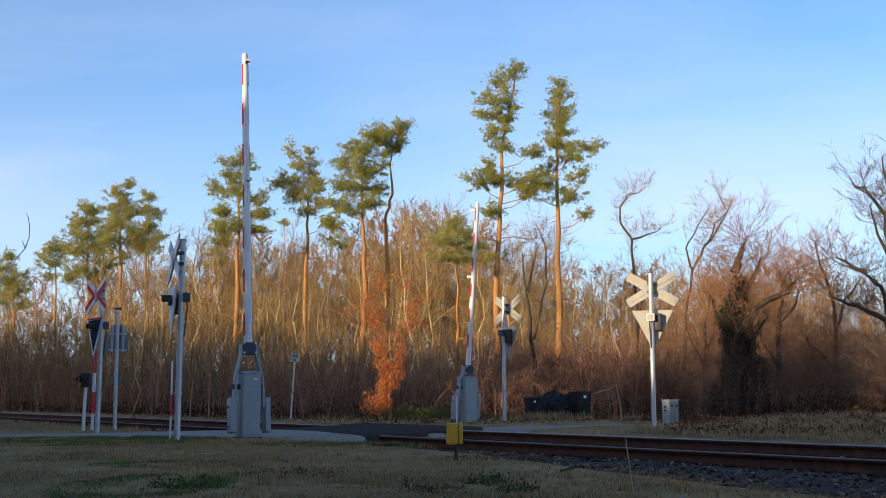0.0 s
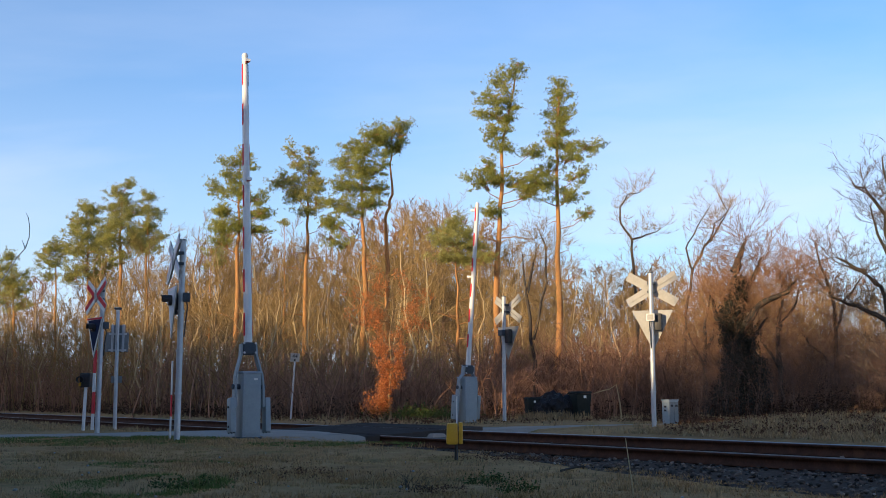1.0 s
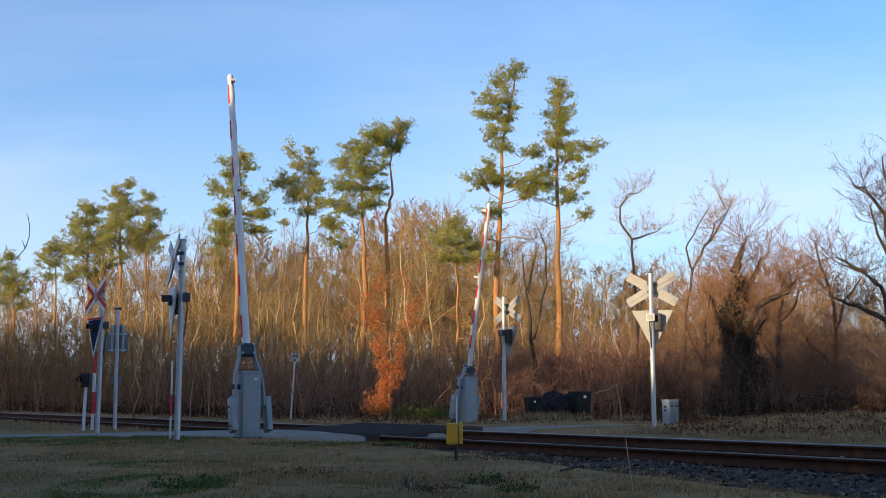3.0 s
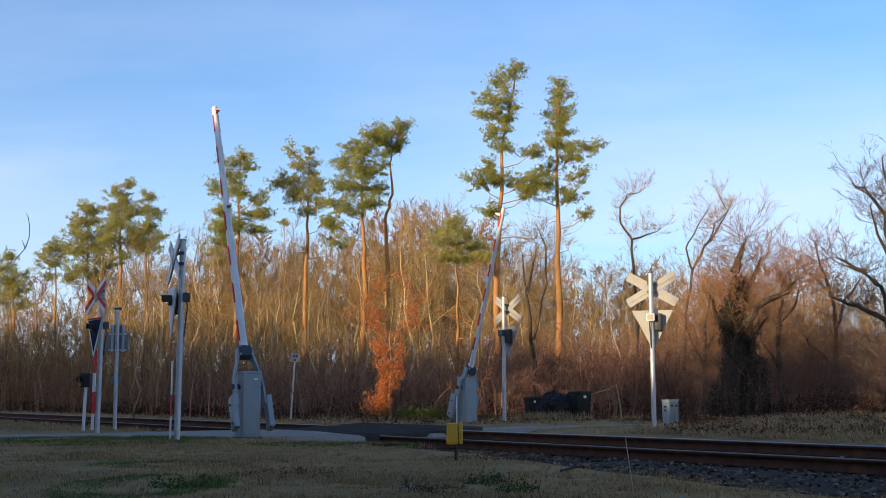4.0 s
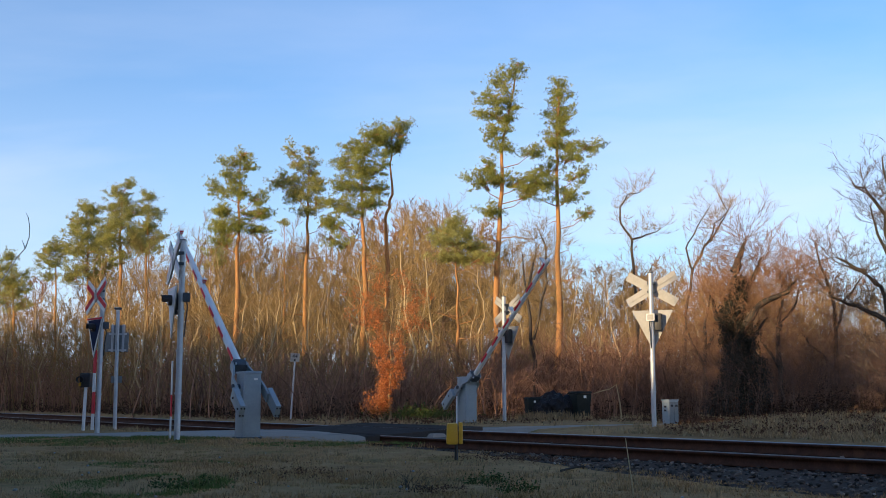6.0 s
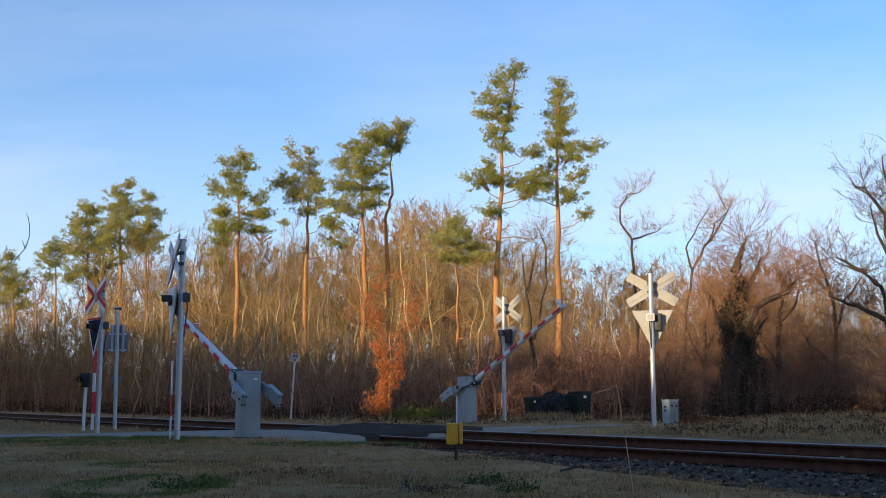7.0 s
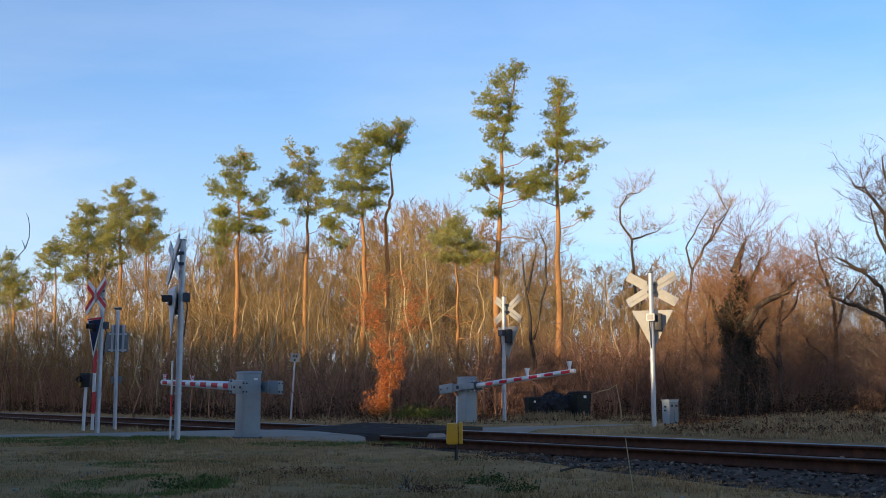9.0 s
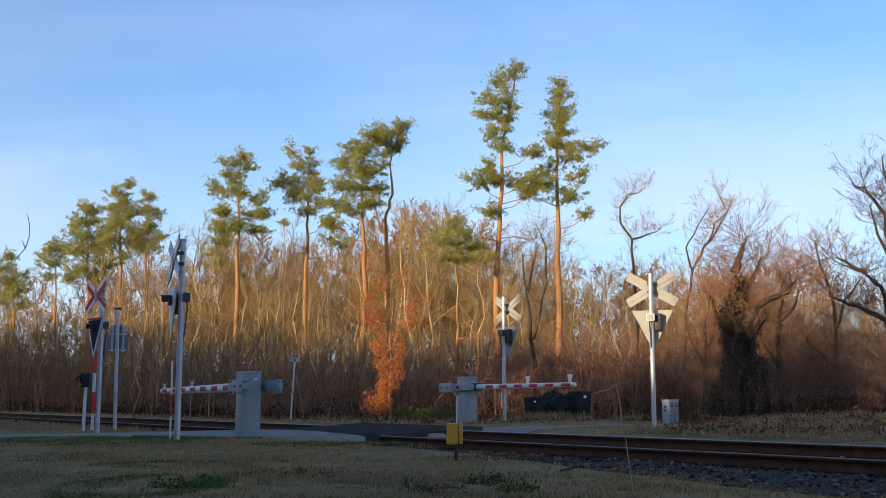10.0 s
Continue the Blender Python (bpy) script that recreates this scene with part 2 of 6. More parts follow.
def rod(bm, p0, p1, r0, r1=None, n=16, cap=True):
    """A tapered round bar from p0 to p1."""
    r1 = r0 if r1 is None else r1
    p0, p1 = Vector(p0), Vector(p1)
    m = Matrix.Translation((p0 + p1) / 2) @ (p1 - p0).to_track_quat('Z', 'Y').to_matrix().to_4x4()
    return bmesh.ops.create_cone(bm, cap_ends=cap, segments=n, radius1=r0, radius2=r1, depth=(p1 - p0).length, matrix=m)["verts"]


def plate(bm, pts, thick, m=Matrix()):
    """A flat plate: outline in local x (across) and z (up), thickness along local y, front at y = 0."""
    a = [bm.verts.new(m @ Vector((x, 0, z))) for x, z in pts]
    b = [bm.verts.new(m @ Vector((x, thick, z))) for x, z in pts]
    n = len(pts)
    bm.faces.new(a)
    bm.faces.new(list(reversed(b)))
    for i in range(n):
        bm.faces.new((a[i], b[i], b[(i + 1) % n], a[(i + 1) % n]))


class Soup:
    """Collects many small faces quickly: tubes, blades and leaves, each with a material slot."""

    def __init__(self):
        self.v, self.f, self.mi, self.n = [], [], [], 0

    def add(self, verts, tris, slot=0):
        verts = np.asarray(verts, float)
        tris = np.asarray(tris, int)
        self.v.append(verts)
        self.f.append(tris + self.n)
        self.mi.append(np.full(len(tris), slot))
        self.n += len(verts)

    def tube(self, pts, radii, sides=3, slot=0):
        pts = [Vector(p) for p in pts]
        k = len(pts)
        vs = []
        for i, p in enumerate(pts):
            d = (pts[min(i + 1, k - 1)] - pts[max(i - 1, 0)])
            if d.length < 1e-6:
                d = Vector((0, 0, 1))
            d.normalize()
            a = d.cross(Vector((0.31, 0.95, 0.05)))
            if a.length < 0.05:
                a = d.cross(Vector((1, 0, 0)))
            a.normalize()
            b = d.cross(a)
            for j in range(sides):
                t = 2 * math.pi * j / sides
                vs.append(p + radii[i] * (math.cos(t) * a + math.sin(t) * b))
        fs = []
        for i in range(k - 1):
            for j in range(sides):
                q0, q1 = i * sides + j, i * sides + (j + 1) % sides
                fs.append((q0, q1, q1 + sides))
                fs.append((q0, q1 + sides, q0 + sides))
        self.add(vs, fs, slot)

    def blades(self, segs, w, slot, rng):
        """Very fine twigs: one thin triangle for each (start, end)."""
        vs = []
        for p, q in segs:
            d = q - p
            s = d.cross(Vector((rng.uniform(-1, 1), rng.uniform(-1, 1), rng.uniform(-0.3, 0.3))))
            if s.length < 1e-5:
                s = Vector((1, 0, 0))
            s = s.normalized() * w
            vs += [tuple(p - s), tuple(p + s), tuple(q)]
        if vs:
            self.add(vs, np.arange(len(vs)).reshape(-1, 3), slot)

    def arrays(self):
        return np.concatenate(self.v), np.concatenate(self.f), np.concatenate(self.mi)

    def ob(self, name, materials, parent=None, label="", smooth=False):
        v, f, mi = self.arrays()
        me = bpy.data.meshes.new(name)
        me.vertices.add(len(v))
        me.vertices.foreach_set("co", v.astype(np.float32).ravel())
        me.loops.add(len(f) * 3)
        me.loops.foreach_set("vertex_index", f.astype(np.int32).ravel())
        me.polygons.add(len(f))
        me.polygons.foreach_set("loop_start", np.arange(0, len(f) * 3, 3, dtype=np.int32))
        me.polygons.foreach_set("material_index", mi.astype(np.int32))
        for m in materials:
            me.materials.append(m)
        me.update(calc_edges=True)
        me.validate()
        if smooth:
            me.shade_smooth()
        o = new(name, me)
        if parent:
            o.parent = parent
        if label:
            tagged(o, label)
        return o


def step(a, b, x):
    t = np.clip((x - a) / (b - a), 0, 1)
    return t * t * (3 - 2 * t)


# ---- plan: the track and the road in plan coordinates ----
TRACK = Vector((-0.575, 0.818, 0))      # along the track, away to the left
ACROSS = Vector((0.818, 0.575, 0))      # across it, away from the camera
RAIL_NEAR, RAIL_FAR = 11.75, 13.25      # distance of the rails along ACROSS
Z_NEAR, Z_FAR = -0.046, 0.046           # rail heads: the far rail is raised by the cant
ROAD = Vector((0.888, 0.460, 0))
ROADN = Vector((-0.460, 0.888, 0))


def on_track(along, s, z=0.0):
    return ACROSS * s + TRACK * along + Vector((0, 0, z))


def ground_z(x, y):
    """Height of the turf at a place; works on arrays."""
    s = 0.818 * x + 0.575 * y
    z = -0.13 + 0.12 * step(11.5, 18.0, y)
    z = z - 0.12 * step(0.5, 5.0, x) * (1 - step(13.5, 15.0, s))
    far = 0.02 + 0.05 * step(14.5, 20, s) + 0.32 * step(6, 13, x) * step(24, 38, y)
    u, v = 0.888 * x + 0.46 * y, -0.46 * x + 0.888 * y
    far = far + 0.20 * step(15.3, 18.0, u) * step(15.5, 17.6, v) * (1 - step(18.4, 19.6, v))
    k = step(13.0, 14.8, s)
    z = z * (1 - k) + far * k
    return z


def gz(x, y):
    return float(ground_z(np.array(x, float), np.array(y, float)))


# ---- ground, track and road ----
def build_ground():
    g = np.linspace(-1, 1, 211)
    xs = np.sinh(g * 6.2) / np.sinh(6.2) * 900
    ys = xs + 16
    X, Y = np.meshgrid(xs, ys)
    Z = ground_z(X, Y)
    rng = np.random.RandomState(3)
    near = np.exp(-((X / 30) ** 2 + ((Y - 18) / 30) ** 2))
    bump = np.zeros_like(X)
    for k in range(26):
        a, w = rng.uniform(0, 6.28), rng.uniform(0.6, 5.0)
        bump += np.sin((X * math.cos(a) + Y * math.sin(a)) * w + rng.uniform(0, 6.28)) / (4 + 3 * w)
    Z = Z + 0.022 * near * bump
    # cut below the ballast and below the road
    s = 0.818 * X + 0.575 * Y
    Z = Z - 0.30 * np.exp(-(((s - 12.3) / 2.6) ** 4)) * (np.hypot(X, Y) < 300)
    v = -0.46 * X + 0.888 * Y
    e = step(11.1, 13.0, 0.888 * X + 0.46 * Y)
    f = 1 - step(2.0, 7.0, 0.888 * X + 0.46 * Y)
    cut = step(0, 0.6, v - 19.25 - 1.15 * e - 1.6 * f) * (1 - step(0, 0.6, v - 24.4 + 2.75 * e)) * (np.hypot(X, Y) < 200)
    Z = Z - 0.10 * cut + 0.045 * e * (1 - cut) * step(17.5, 19.0, v) * (1 - step(25, 27, v))
    n = len(g)
    verts = np.stack([X, Y, Z], -1).reshape(-1, 3)
    i = np.arange(n - 1)
    A, B = np.meshgrid(i, i)
    q = (B * n + A).ravel()
    so = Soup()
    so.add(verts, np.concatenate([np.stack([q, q + 1, q + n + 1], -1), np.stack([q, q + n + 1, q + n], -1)]))
    ob = so.ob("ground", [M_GROUND], smooth=True)
    tagged(ob, "short winter turf, green and brown, with bare patches", "ground", kind="structure")


def strip(name, path, material):
    """A long band: rows of cross-section points."""
    so = Soup()
    k = len(path[0])
    vs = [p for row in path for p in row]
    fs = []
    for i in range(len(path) - 1):
        for j in range(k - 1):
            a = i * k + j
            fs += [(a, a + 1, a + k + 1), (a, a + k + 1, a + k)]
    so.add([tuple(p) for p in vs], fs)
    return so.ob(name, [material])


LONG = [-60, -40, -30, -24, -20, -17, -14, -12, -10, -8, -6, -4, -2, 0, 2, 4, 6, 8, 10, 12, 14, 16, 18, 20, 22, 25, 30, 36, 44, 55, 75, 110, 160]


def build_ballast():
    prof = [(8.9, -0.45), (9.6, -0.285), (10.4, -0.25), (10.9, -0.235), (11.75, -0.225), (12.5, -0.19), (13.25, -0.13), (14.2, -0.10), (14.7, -0.06), (15.6, -0.22)]
    rng = random.Random(5)
    rows = []
    a = -60.0
    while a < 170:
        rows.append([on_track(a, s, z + rng.uniform(-0.012, 0.012)) for s, z in prof])
        a += 0.5 if a < 40 else 6
    ob = strip("ballast", rows, M_BALLAST)
    tagged(ob, "dark crushed stone ballast bed of the railway", "ballast", kind="structure")


def rail_profile(s0, z0, lean):
    pts = [(-0.070, -0.165), (-0.070, -0.152), (-0.014, -0.132), (-0.010, -0.050), (-0.034, -0.040), (-0.036, -0.008), (-0.026, 0.0),
           (0.026, 0.0), (0.036, -0.008), (0.034, -0.040), (0.010, -0.050), (0.014, -0.132), (0.070, -0.152), (0.070, -0.165)]
    c, sn = math.cos(lean), math.sin(lean)
    return [(s0 + x * c - z * sn, z0 + x * sn + z * c) for x, z in pts]


def build_rail(s0, z0, head):
    lean = math.atan2(Z_FAR - Z_NEAR, 1.5)
    prof = rail_profile(s0, z0, lean)
    so = Soup()
    alongs = [-60, -30, -15, 0, 8, 12, 16, 20, 30, 50, 90, 160]
    k = len(prof)
    vs, fs, top = [], [], []
    for a in alongs:
        vs += [tuple(on_track(a, s, z)) for s, z in prof]
    for i in range(len(alongs) - 1):
        for j in range(k):
            q, r = i * k + j, i * k + (j + 1) % k
            (top if j in (5, 6, 7) else fs).extend([(q, r, r + k), (q, r + k, q + k)])
    so.add(vs, fs, 0)
    so.f.append(np.array(top)); so.mi.append(np.full(len(top), 1))
    ob = so.ob("rail", [M_RAILSIDE, head])
    tagged(ob, "rusty steel railway rail with a polished head", "rail", "rails of the track", "structure")


def build_sleepers():
    bm = bmesh.new()
    block(bm, 0.25, 2.5, 0.16, bevel=0.012)
    me = bpy.data.meshes.new("sleeper")
    bm.to_mesh(me); bm.free()
    me.materials.append(M_SLEEPER)
    lean = math.degrees(math.atan2(Z_FAR - Z_NEAR, 1.5))
    base = thing("track_bed", pose(0, 0, 0), "row of old dark timber sleepers half buried in ballast", "sleepers")
    base["kind"] = "structure"
    rng = random.Random(8)
    a = -14.0
    turn = Matrix((TRACK, ACROSS, Vector((0, 0, 1)))).transposed().to_4x4()
    while a < 62:
        u_v = on_track(a, 12.5)
        v = u_v.dot(ROADN)
        if not 20.0 < v < 25.3:
            ob = new("sleeper", me)
            ob.parent = base
            ob.matrix_basis = Matrix.Translation(on_track(a + rng.uniform(-0.03, 0.03), 12.5, -0.333)) @ turn @ pose(0, 0, 0, lean, 0, rng.uniform(-1, 1))
        a += 0.62


def pebble_variants(rng, n=6):
    out = []
    for _ in range(n):
        bm = bmesh.new()
        bmesh.ops.create_icosphere(bm, subdivisions=1, radius=1.0)
        for v in bm.verts:
            v.co *= rng.uniform(0.65, 1.15)
            v.co.z *= 0.7
        vs = np.array([v.co for v in bm.verts]); bm.verts.index_update()
        fs = np.array([[v.index for v in f.verts] for f in bm.faces])
        bm.free()
        out.append((vs, fs, np.zeros(len(fs), int)))
    return out


def crag_variants(rng, n=6):
    """Rough eight-sided lumps."""
    out = []
    for _ in range(n):
        vs = np.array([(1, 0, 0), (0, 1, 0), (-1, 0, 0), (0, -1, 0), (0, 0, 1), (0, 0, -1)], float) * np.array([[rng.uniform(1.0, 1.4)] for _ in range(6)])
        fs = np.array([(0, 1, 4), (1, 2, 4), (2, 3, 4), (3, 0, 4), (1, 0, 5), (2, 1, 5), (3, 2, 5), (0, 3, 5)])
        out.append((vs, fs, np.zeros(8, int)))
    return out


def scatter(so, variants, places, rng):
    """Put turned, scaled copies of variant soups (verts, tris, slots) at places (x, y, z, size, squash)."""
    for x, y, z, size, squash in places:
        vs, fs, mi = variants[rng.randrange(len(variants))]
        t = rng.uniform(0, 6.283)
        c, s = math.cos(t), math.sin(t)
        w = np.empty_like(vs)
        w[:, 0] = (vs[:, 0] * c - vs[:, 1] * s) * size * squash + x
        w[:, 1] = (vs[:, 0] * s + vs[:, 1] * c) * size * squash + y
        w[:, 2] = vs[:, 2] * size + z
        so.v.append(w); so.f.append(fs + so.n); so.mi.append(mi)
        so.n += len(vs)


def build_stones():
    rng = random.Random(11)
    var = pebble_variants(rng)
    places = []
    for _ in range(5200):
        a, s = rng.uniform(-12, 16), rng.choice((rng.uniform(9.2, 11.7), rng.uniform(9.8, 11.7), rng.uniform(11.8, 14.9)))
        p = on_track(a, s)
        if 20.0 < p.dot(ROADN) < 25.2:
            continue
        z = float(np.interp(s, [8.9, 9.6, 10.4, 10.9, 11.75, 12.5, 13.25, 14.2, 14.7, 15.6], [-0.30, -0.265, -0.245, -0.235, -0.225, -0.19, -0.13, -0.10, -0.06, -0.1]))
        places.append((p.x, p.y, z + rng.uniform(-0.01, 0.02), rng.uniform(0.018, 0.042), 1.0))
    so = Soup()
    scatter(so, var, places, rng)
    tagged(so.ob("ballast_stones", [M_STONE]), "loose grey crushed stones beside the rails", "stones", kind="stuff")


def road_z(u):
    """Height of the road along its axis: it climbs a little to the rails."""
    return float(np.interp(u, [-80, -4, 4, 7.0, 8.55, 8.8, 10.5, 11.3, 15, 22, 80], [-0.02, -0.02, -0.015, 0.0, -0.005, -0.06, 0.035, 0.04, 0.075, 0.09, 0.3]))


def road_row(u, v0, v1, lift=0.0):
    row = [ROAD * u + ROADN * v + Vector((0, 0, road_z(u) + lift - 0.02 * abs(v - (v0 + v1) / 2) / 2)) for v in np.linspace(v0, v1, 7)]
    return [row[0] - ROADN * 0.12 - Vector((0, 0, 0.30))] + row + [row[-1] + ROADN * 0.12 - Vector((0, 0, 0.30))]


def build_road():
    def edges(u):
        w = float(np.interp(u, [-80, -2, 4, 7.6, 12.0, 16, 80], [0, 0, 0.1, 0.75, 0.75, 0.1, 0]))
        wn = float(np.interp(u, [-80, -2, 4, 6.6, 7.6, 8.75, 10.75, 13, 80], [0, 0, 0.1, 0.28, 0.08, -0.65, -0.65, 0, 0]))
        e = float(np.interp(u, [11.1, 13.0], [0, 1]))
        f = float(np.interp(u, [2, 7], [1, 0]))
        near = 19.55 - wn + 1.3 * e + 1.6 * f
        return near, max(near + 0.9, 24.1 + w - 3.6 * e - 0.5 * f)
    for name, us, m, lab in (("road_west", list(np.arange(-80, 8.01, 1.0)), M_ROAD, "narrow pale worn asphalt road leading to the crossing"),
                             ("road_east", list(np.arange(11.6, 80, 1.0)), M_ROAD, "narrow pale worn asphalt road beyond the crossing"),
                             ("road_ramp", [8.0, 8.3, 8.55, 8.75], M_ROAD, "pale asphalt ramp up to the level crossing"),
                             ("crossing_surface", [10.75, 11.1, 11.6], M_ROAD, "pale asphalt ramp beyond the level crossing")):
        ob = strip(name, [road_row(u, *edges(u)) for u in us], m)
        tagged(ob, lab, "road", kind="structure")
    # panels between and beside the rails
    lean = (Z_FAR - Z_NEAR) / 1.5
    for s0, s1 in ((11.05, 11.70), (11.84, 13.17), (13.30, 14.0)):
        bm = bmesh.new()
        n = 4
        for i in range(n):
            v0 = 20.2 + (25.0 - 20.2) * i / n + 0.012
            v1 = 20.2 + (25.0 - 20.2) * (i + 1) / n - 0.012
            pts = []
            for s, v in ((s0, v0), (s1, v0), (s1, v1), (s0, v1)):
                u = (s - 0.134 * v) / 0.991
                p = ROAD * u + ROADN * v
                pts.append(Vector((p.x, p.y, Z_NEAR + (s - RAIL_NEAR) * lean + 0.010)))
            a = [bm.verts.new(p) for p in pts]
            b = [bm.verts.new(p - Vector((0, 0, 0.15))) for p in pts]
            bm.faces.new(a); bm.faces.new(b[::-1])
            for k in range(4):
                bm.faces.new((a[k], b[k], b[(k + 1) % 4], a[(k + 1) % 4]))
        ob = part("crossing_panel", bm, M_ASPHALT)
        tagged(ob, "dark rubber crossing panels flush with the rails", "crossing panel", "crossing panels", "structure")
    # sloped concrete end piece at the near corner
    bm = bmesh.new()
    p = ROAD * 10.2 + ROADN * 19.95
    block(bm, 0.36, 0.30, 0.08, Matrix.Translation((p.x, p.y, -0.095)) @ pose(0, 0, 0, 0, 0, 27.4), bevel=0.02, taper=0.7)
    tagged(part("panel_end_ramp", bm, M_ROAD), "pale sloped concrete end block of the crossing panels", "concrete block", kind="structure")


build_ground()
build_ballast()
build_rail(RAIL_NEAR, Z_NEAR, M_RAILDULL)
build_rail(RAIL_FAR, Z_FAR, M_RAILTOP)
build_sleepers()
build_road()
build_stones()


# ---- barriers ----
PIVOT = 0.915


def barrier(m, reach, label, slim=1.0, period=0.80, flange=0.76):
    """A barrier whose boom swings in its local x-z plane; returns the thing and the swinging part."""
    base = thing("level_crossing_barrier", m, label, "barrier", "crossing barriers")
    # housing
    bm = bmesh.new()
    block(bm, 0.44, 0.33, 1.15, bevel=0.012, taper=0.97)
    housing = part("housing", bm, M_GREY, base, "grey-green painted steel housing", True)
    bm = bmesh.new()
    block(bm, 0.47, 0.36, 0.035, Matrix.Translation((0, 0, 1.15)), bevel=0.01, taper=0.94)
    part("cap", bm, M_GREY, housing, smooth=True)
    bm = bmesh.new()
    block(bm, 0.50, 0.40, 0.04, bevel=0.006)
    part("foot_plate", bm, M_GREYDARK, base)
    for side in (1, -1):
        bm = bmesh.new()
        block(bm, 0.006, 0.25, 0.86, Matrix.Translation((-0.221 * side, 0, 0.10)), bevel=0.002)
        part("door", bm, M_GREY, housing)
    bm = bmesh.new()
    block(bm, 0.004, 0.07, 0.035, Matrix.Translation((-0.224, -0.06, 1.03)))
    part("plate_label", bm, M_WHITE, housing, "small white label")
    bm = bmesh.new()
    rod(bm, (0, -0.30, PIVOT), (0, 0.30, PIVOT), 0.045)
    part("axle", bm, M_GREYDARK, base)
    # the swinging boom, along local x from the pivot
    bm = bmesh.new()
    rod(bm, (flange - 0.04, 0, 0), (flange + (reach - flange) * 0.45, 0, 0), 0.084, 0.076, 18)
    rod(bm, (flange + (reach - flange) * 0.45, 0, 0), (reach - 0.03, 0, 0), 0.072, 0.063, 18)
    rod(bm, (reach - 0.03, 0, 0), (reach, 0, 0), 0.063, 0.048, 18)
    for v in bm.verts:
        v.co.y *= 0.92 * slim
        v.co.z *= slim
    boom = part("boom", bm, M_WHITE, base, "white boom with red reflective bands", True)
    n = int((reach - flange - 0.1) / period + 0.2)
    for i in range(n):
        x1 = reach - (0.23 if slim == 1.0 else 0.14) - i * period
        x0 = x1 - 0.52 * period
        for side in (1, -1):
            bm = bmesh.new()
            rows = []
            for x in (x0, x1):
                f = (x - flange) / (reach - flange)
                r = (0.084 - 0.018 * f if f < 0.45 else 0.072 - 0.0164 * (f - 0.45)) * slim + 0.004
                ring = []
                for k in range(7):
                    a = radians(-33 + 66 * k / 6)
                    ring.append((bm.verts.new((x, side * r * math.cos(a) * 0.93, r * math.sin(a))), bm.verts.new((x, side * (r - 0.012) * math.cos(a) * 0.93, (r - 0.012) * math.sin(a)))))
                rows.append(ring)
            for k in range(6):
                for q in (0, 1):
                    bm.faces.new((rows[0][k][q], rows[1][k][q], rows[1][k + 1][q], rows[0][k + 1][q]))
            for ring in rows:
                for k in range(6):
                    bm.faces.new((ring[k][0], ring[k + 1][0], ring[k + 1][1], ring[k][1]))
            part("red_band", bm, M_RED, boom)
    # flange and forked frame straddling the housing
    bm = bmesh.new()
    block(bm, 0.21, 0.23, 0.21, Matrix.Translation((flange - 0.08, 0, -0.105)), bevel=0.02)
    part("clamp", bm, M_GREYDARK, boom, "dark bolted clamp", True)
    for y in (-0.105, 0.105):
        for x in (flange - 0.165, flange + 0.005):
            for z in (-0.10, 0.10):
                bm = bmesh.new()
                rod(bm, (x, y, z), (x, y, z * 1.3), 0.02, n=6)
                part("clamp_bolt", bm, M_GALV, boom)
    for side in (1, -1):
        bm = bmesh.new()
        pts = [(flange, side * 0.13), (flange - 0.2, side * 0.14), (0.20, side * 0.24), (-0.1, side * 0.255), (-0.36, side * 0.255)]
        hs = [0.07, 0.075, 0.065, 0.09, 0.09]
        rows = []
        for (x, y), h in zip(pts, hs):
            rows.append([bm.verts.new((x, y + o, z)) for o, z in ((-0.018, -h), (0.018, -h), (0.018, h), (-0.018, h))])
        for a, b in zip(rows, rows[1:]):
            for k in range(4):
                bm.faces.new((a[k], a[(k + 1) % 4], b[(k + 1) % 4], b[k]))
        bm.faces.new(rows[0]); bm.faces.new(rows[-1][::-1])
        part("fork_arm", bm, M_GREY, boom)
        bm = bmesh.new()
        block(bm, 0.60, 0.095, 0.23, Matrix.Translation((-0.50, side * 0.318, -0.115)), bevel=0.012)
        part("counterweight", bm, M_GREY, boom, smooth=True)
        for y in (-0.028, 0.028):
            for z in (-0.072, 0.072):
                bm = bmesh.new()
                rod(bm, (-0.79, side * 0.318 + y, z), (-0.815, side * 0.318 + y, z), 0.015, n=6)
                part("weight_bolt", bm, M_BLACK, boom)
        for x in (-0.7, -0.36):
            bm = bmesh.new()
            rod(bm, (x, side * 0.355, 0), (x, side * 0.385, 0), 0.02, n=6)
            part("weight_bolt", bm, M_BLACK, boom)
    # two small hanging reflectors on top of the boom
    wide, tall = (0.05, 0.185) if slim == 1.0 else (0.062, 0.225)
    for x in (reach - 0.20, flange + (reach - flange) * 0.545):
        bm = bmesh.new()
        plate(bm, [(-wide, tall), (wide, tall), (0.02, 0.085), (-0.02, 0.085)], 0.05, pose(x + 0.025, 0.0, 0, 0, 0, 90))
        flag = part("reflector", bm, M_WHITE, boom, "small white boom reflector")
        if slim == 1.0:
            bm = bmesh.new()
            for a, b, c, e in ((-0.04, 0.04, 0.150, 0.168), (-0.022, 0.022, 0.097, 0.108), (-0.036, -0.024, 0.108, 0.150), (0.024, 0.036, 0.108, 0.150)):
                plate(bm, [(a, c), (b, c), (b, e), (a, e)], 0.004, pose(x - 0.0285, 0, 0.01, 0, 0, 90))
            part("reflector_rim", bm, M_RED, flag)
        bm = bmesh.new()
        block(bm, 0.05, 0.05, 0.06, Matrix.Translation((x, 0, 0.04 * slim)))
        part("clip", bm, M_WHITE, flag)
    return base, boom


LEFT_BASE = pose(-3.454, 19.824, -0.035, 0, 0, 117.6)
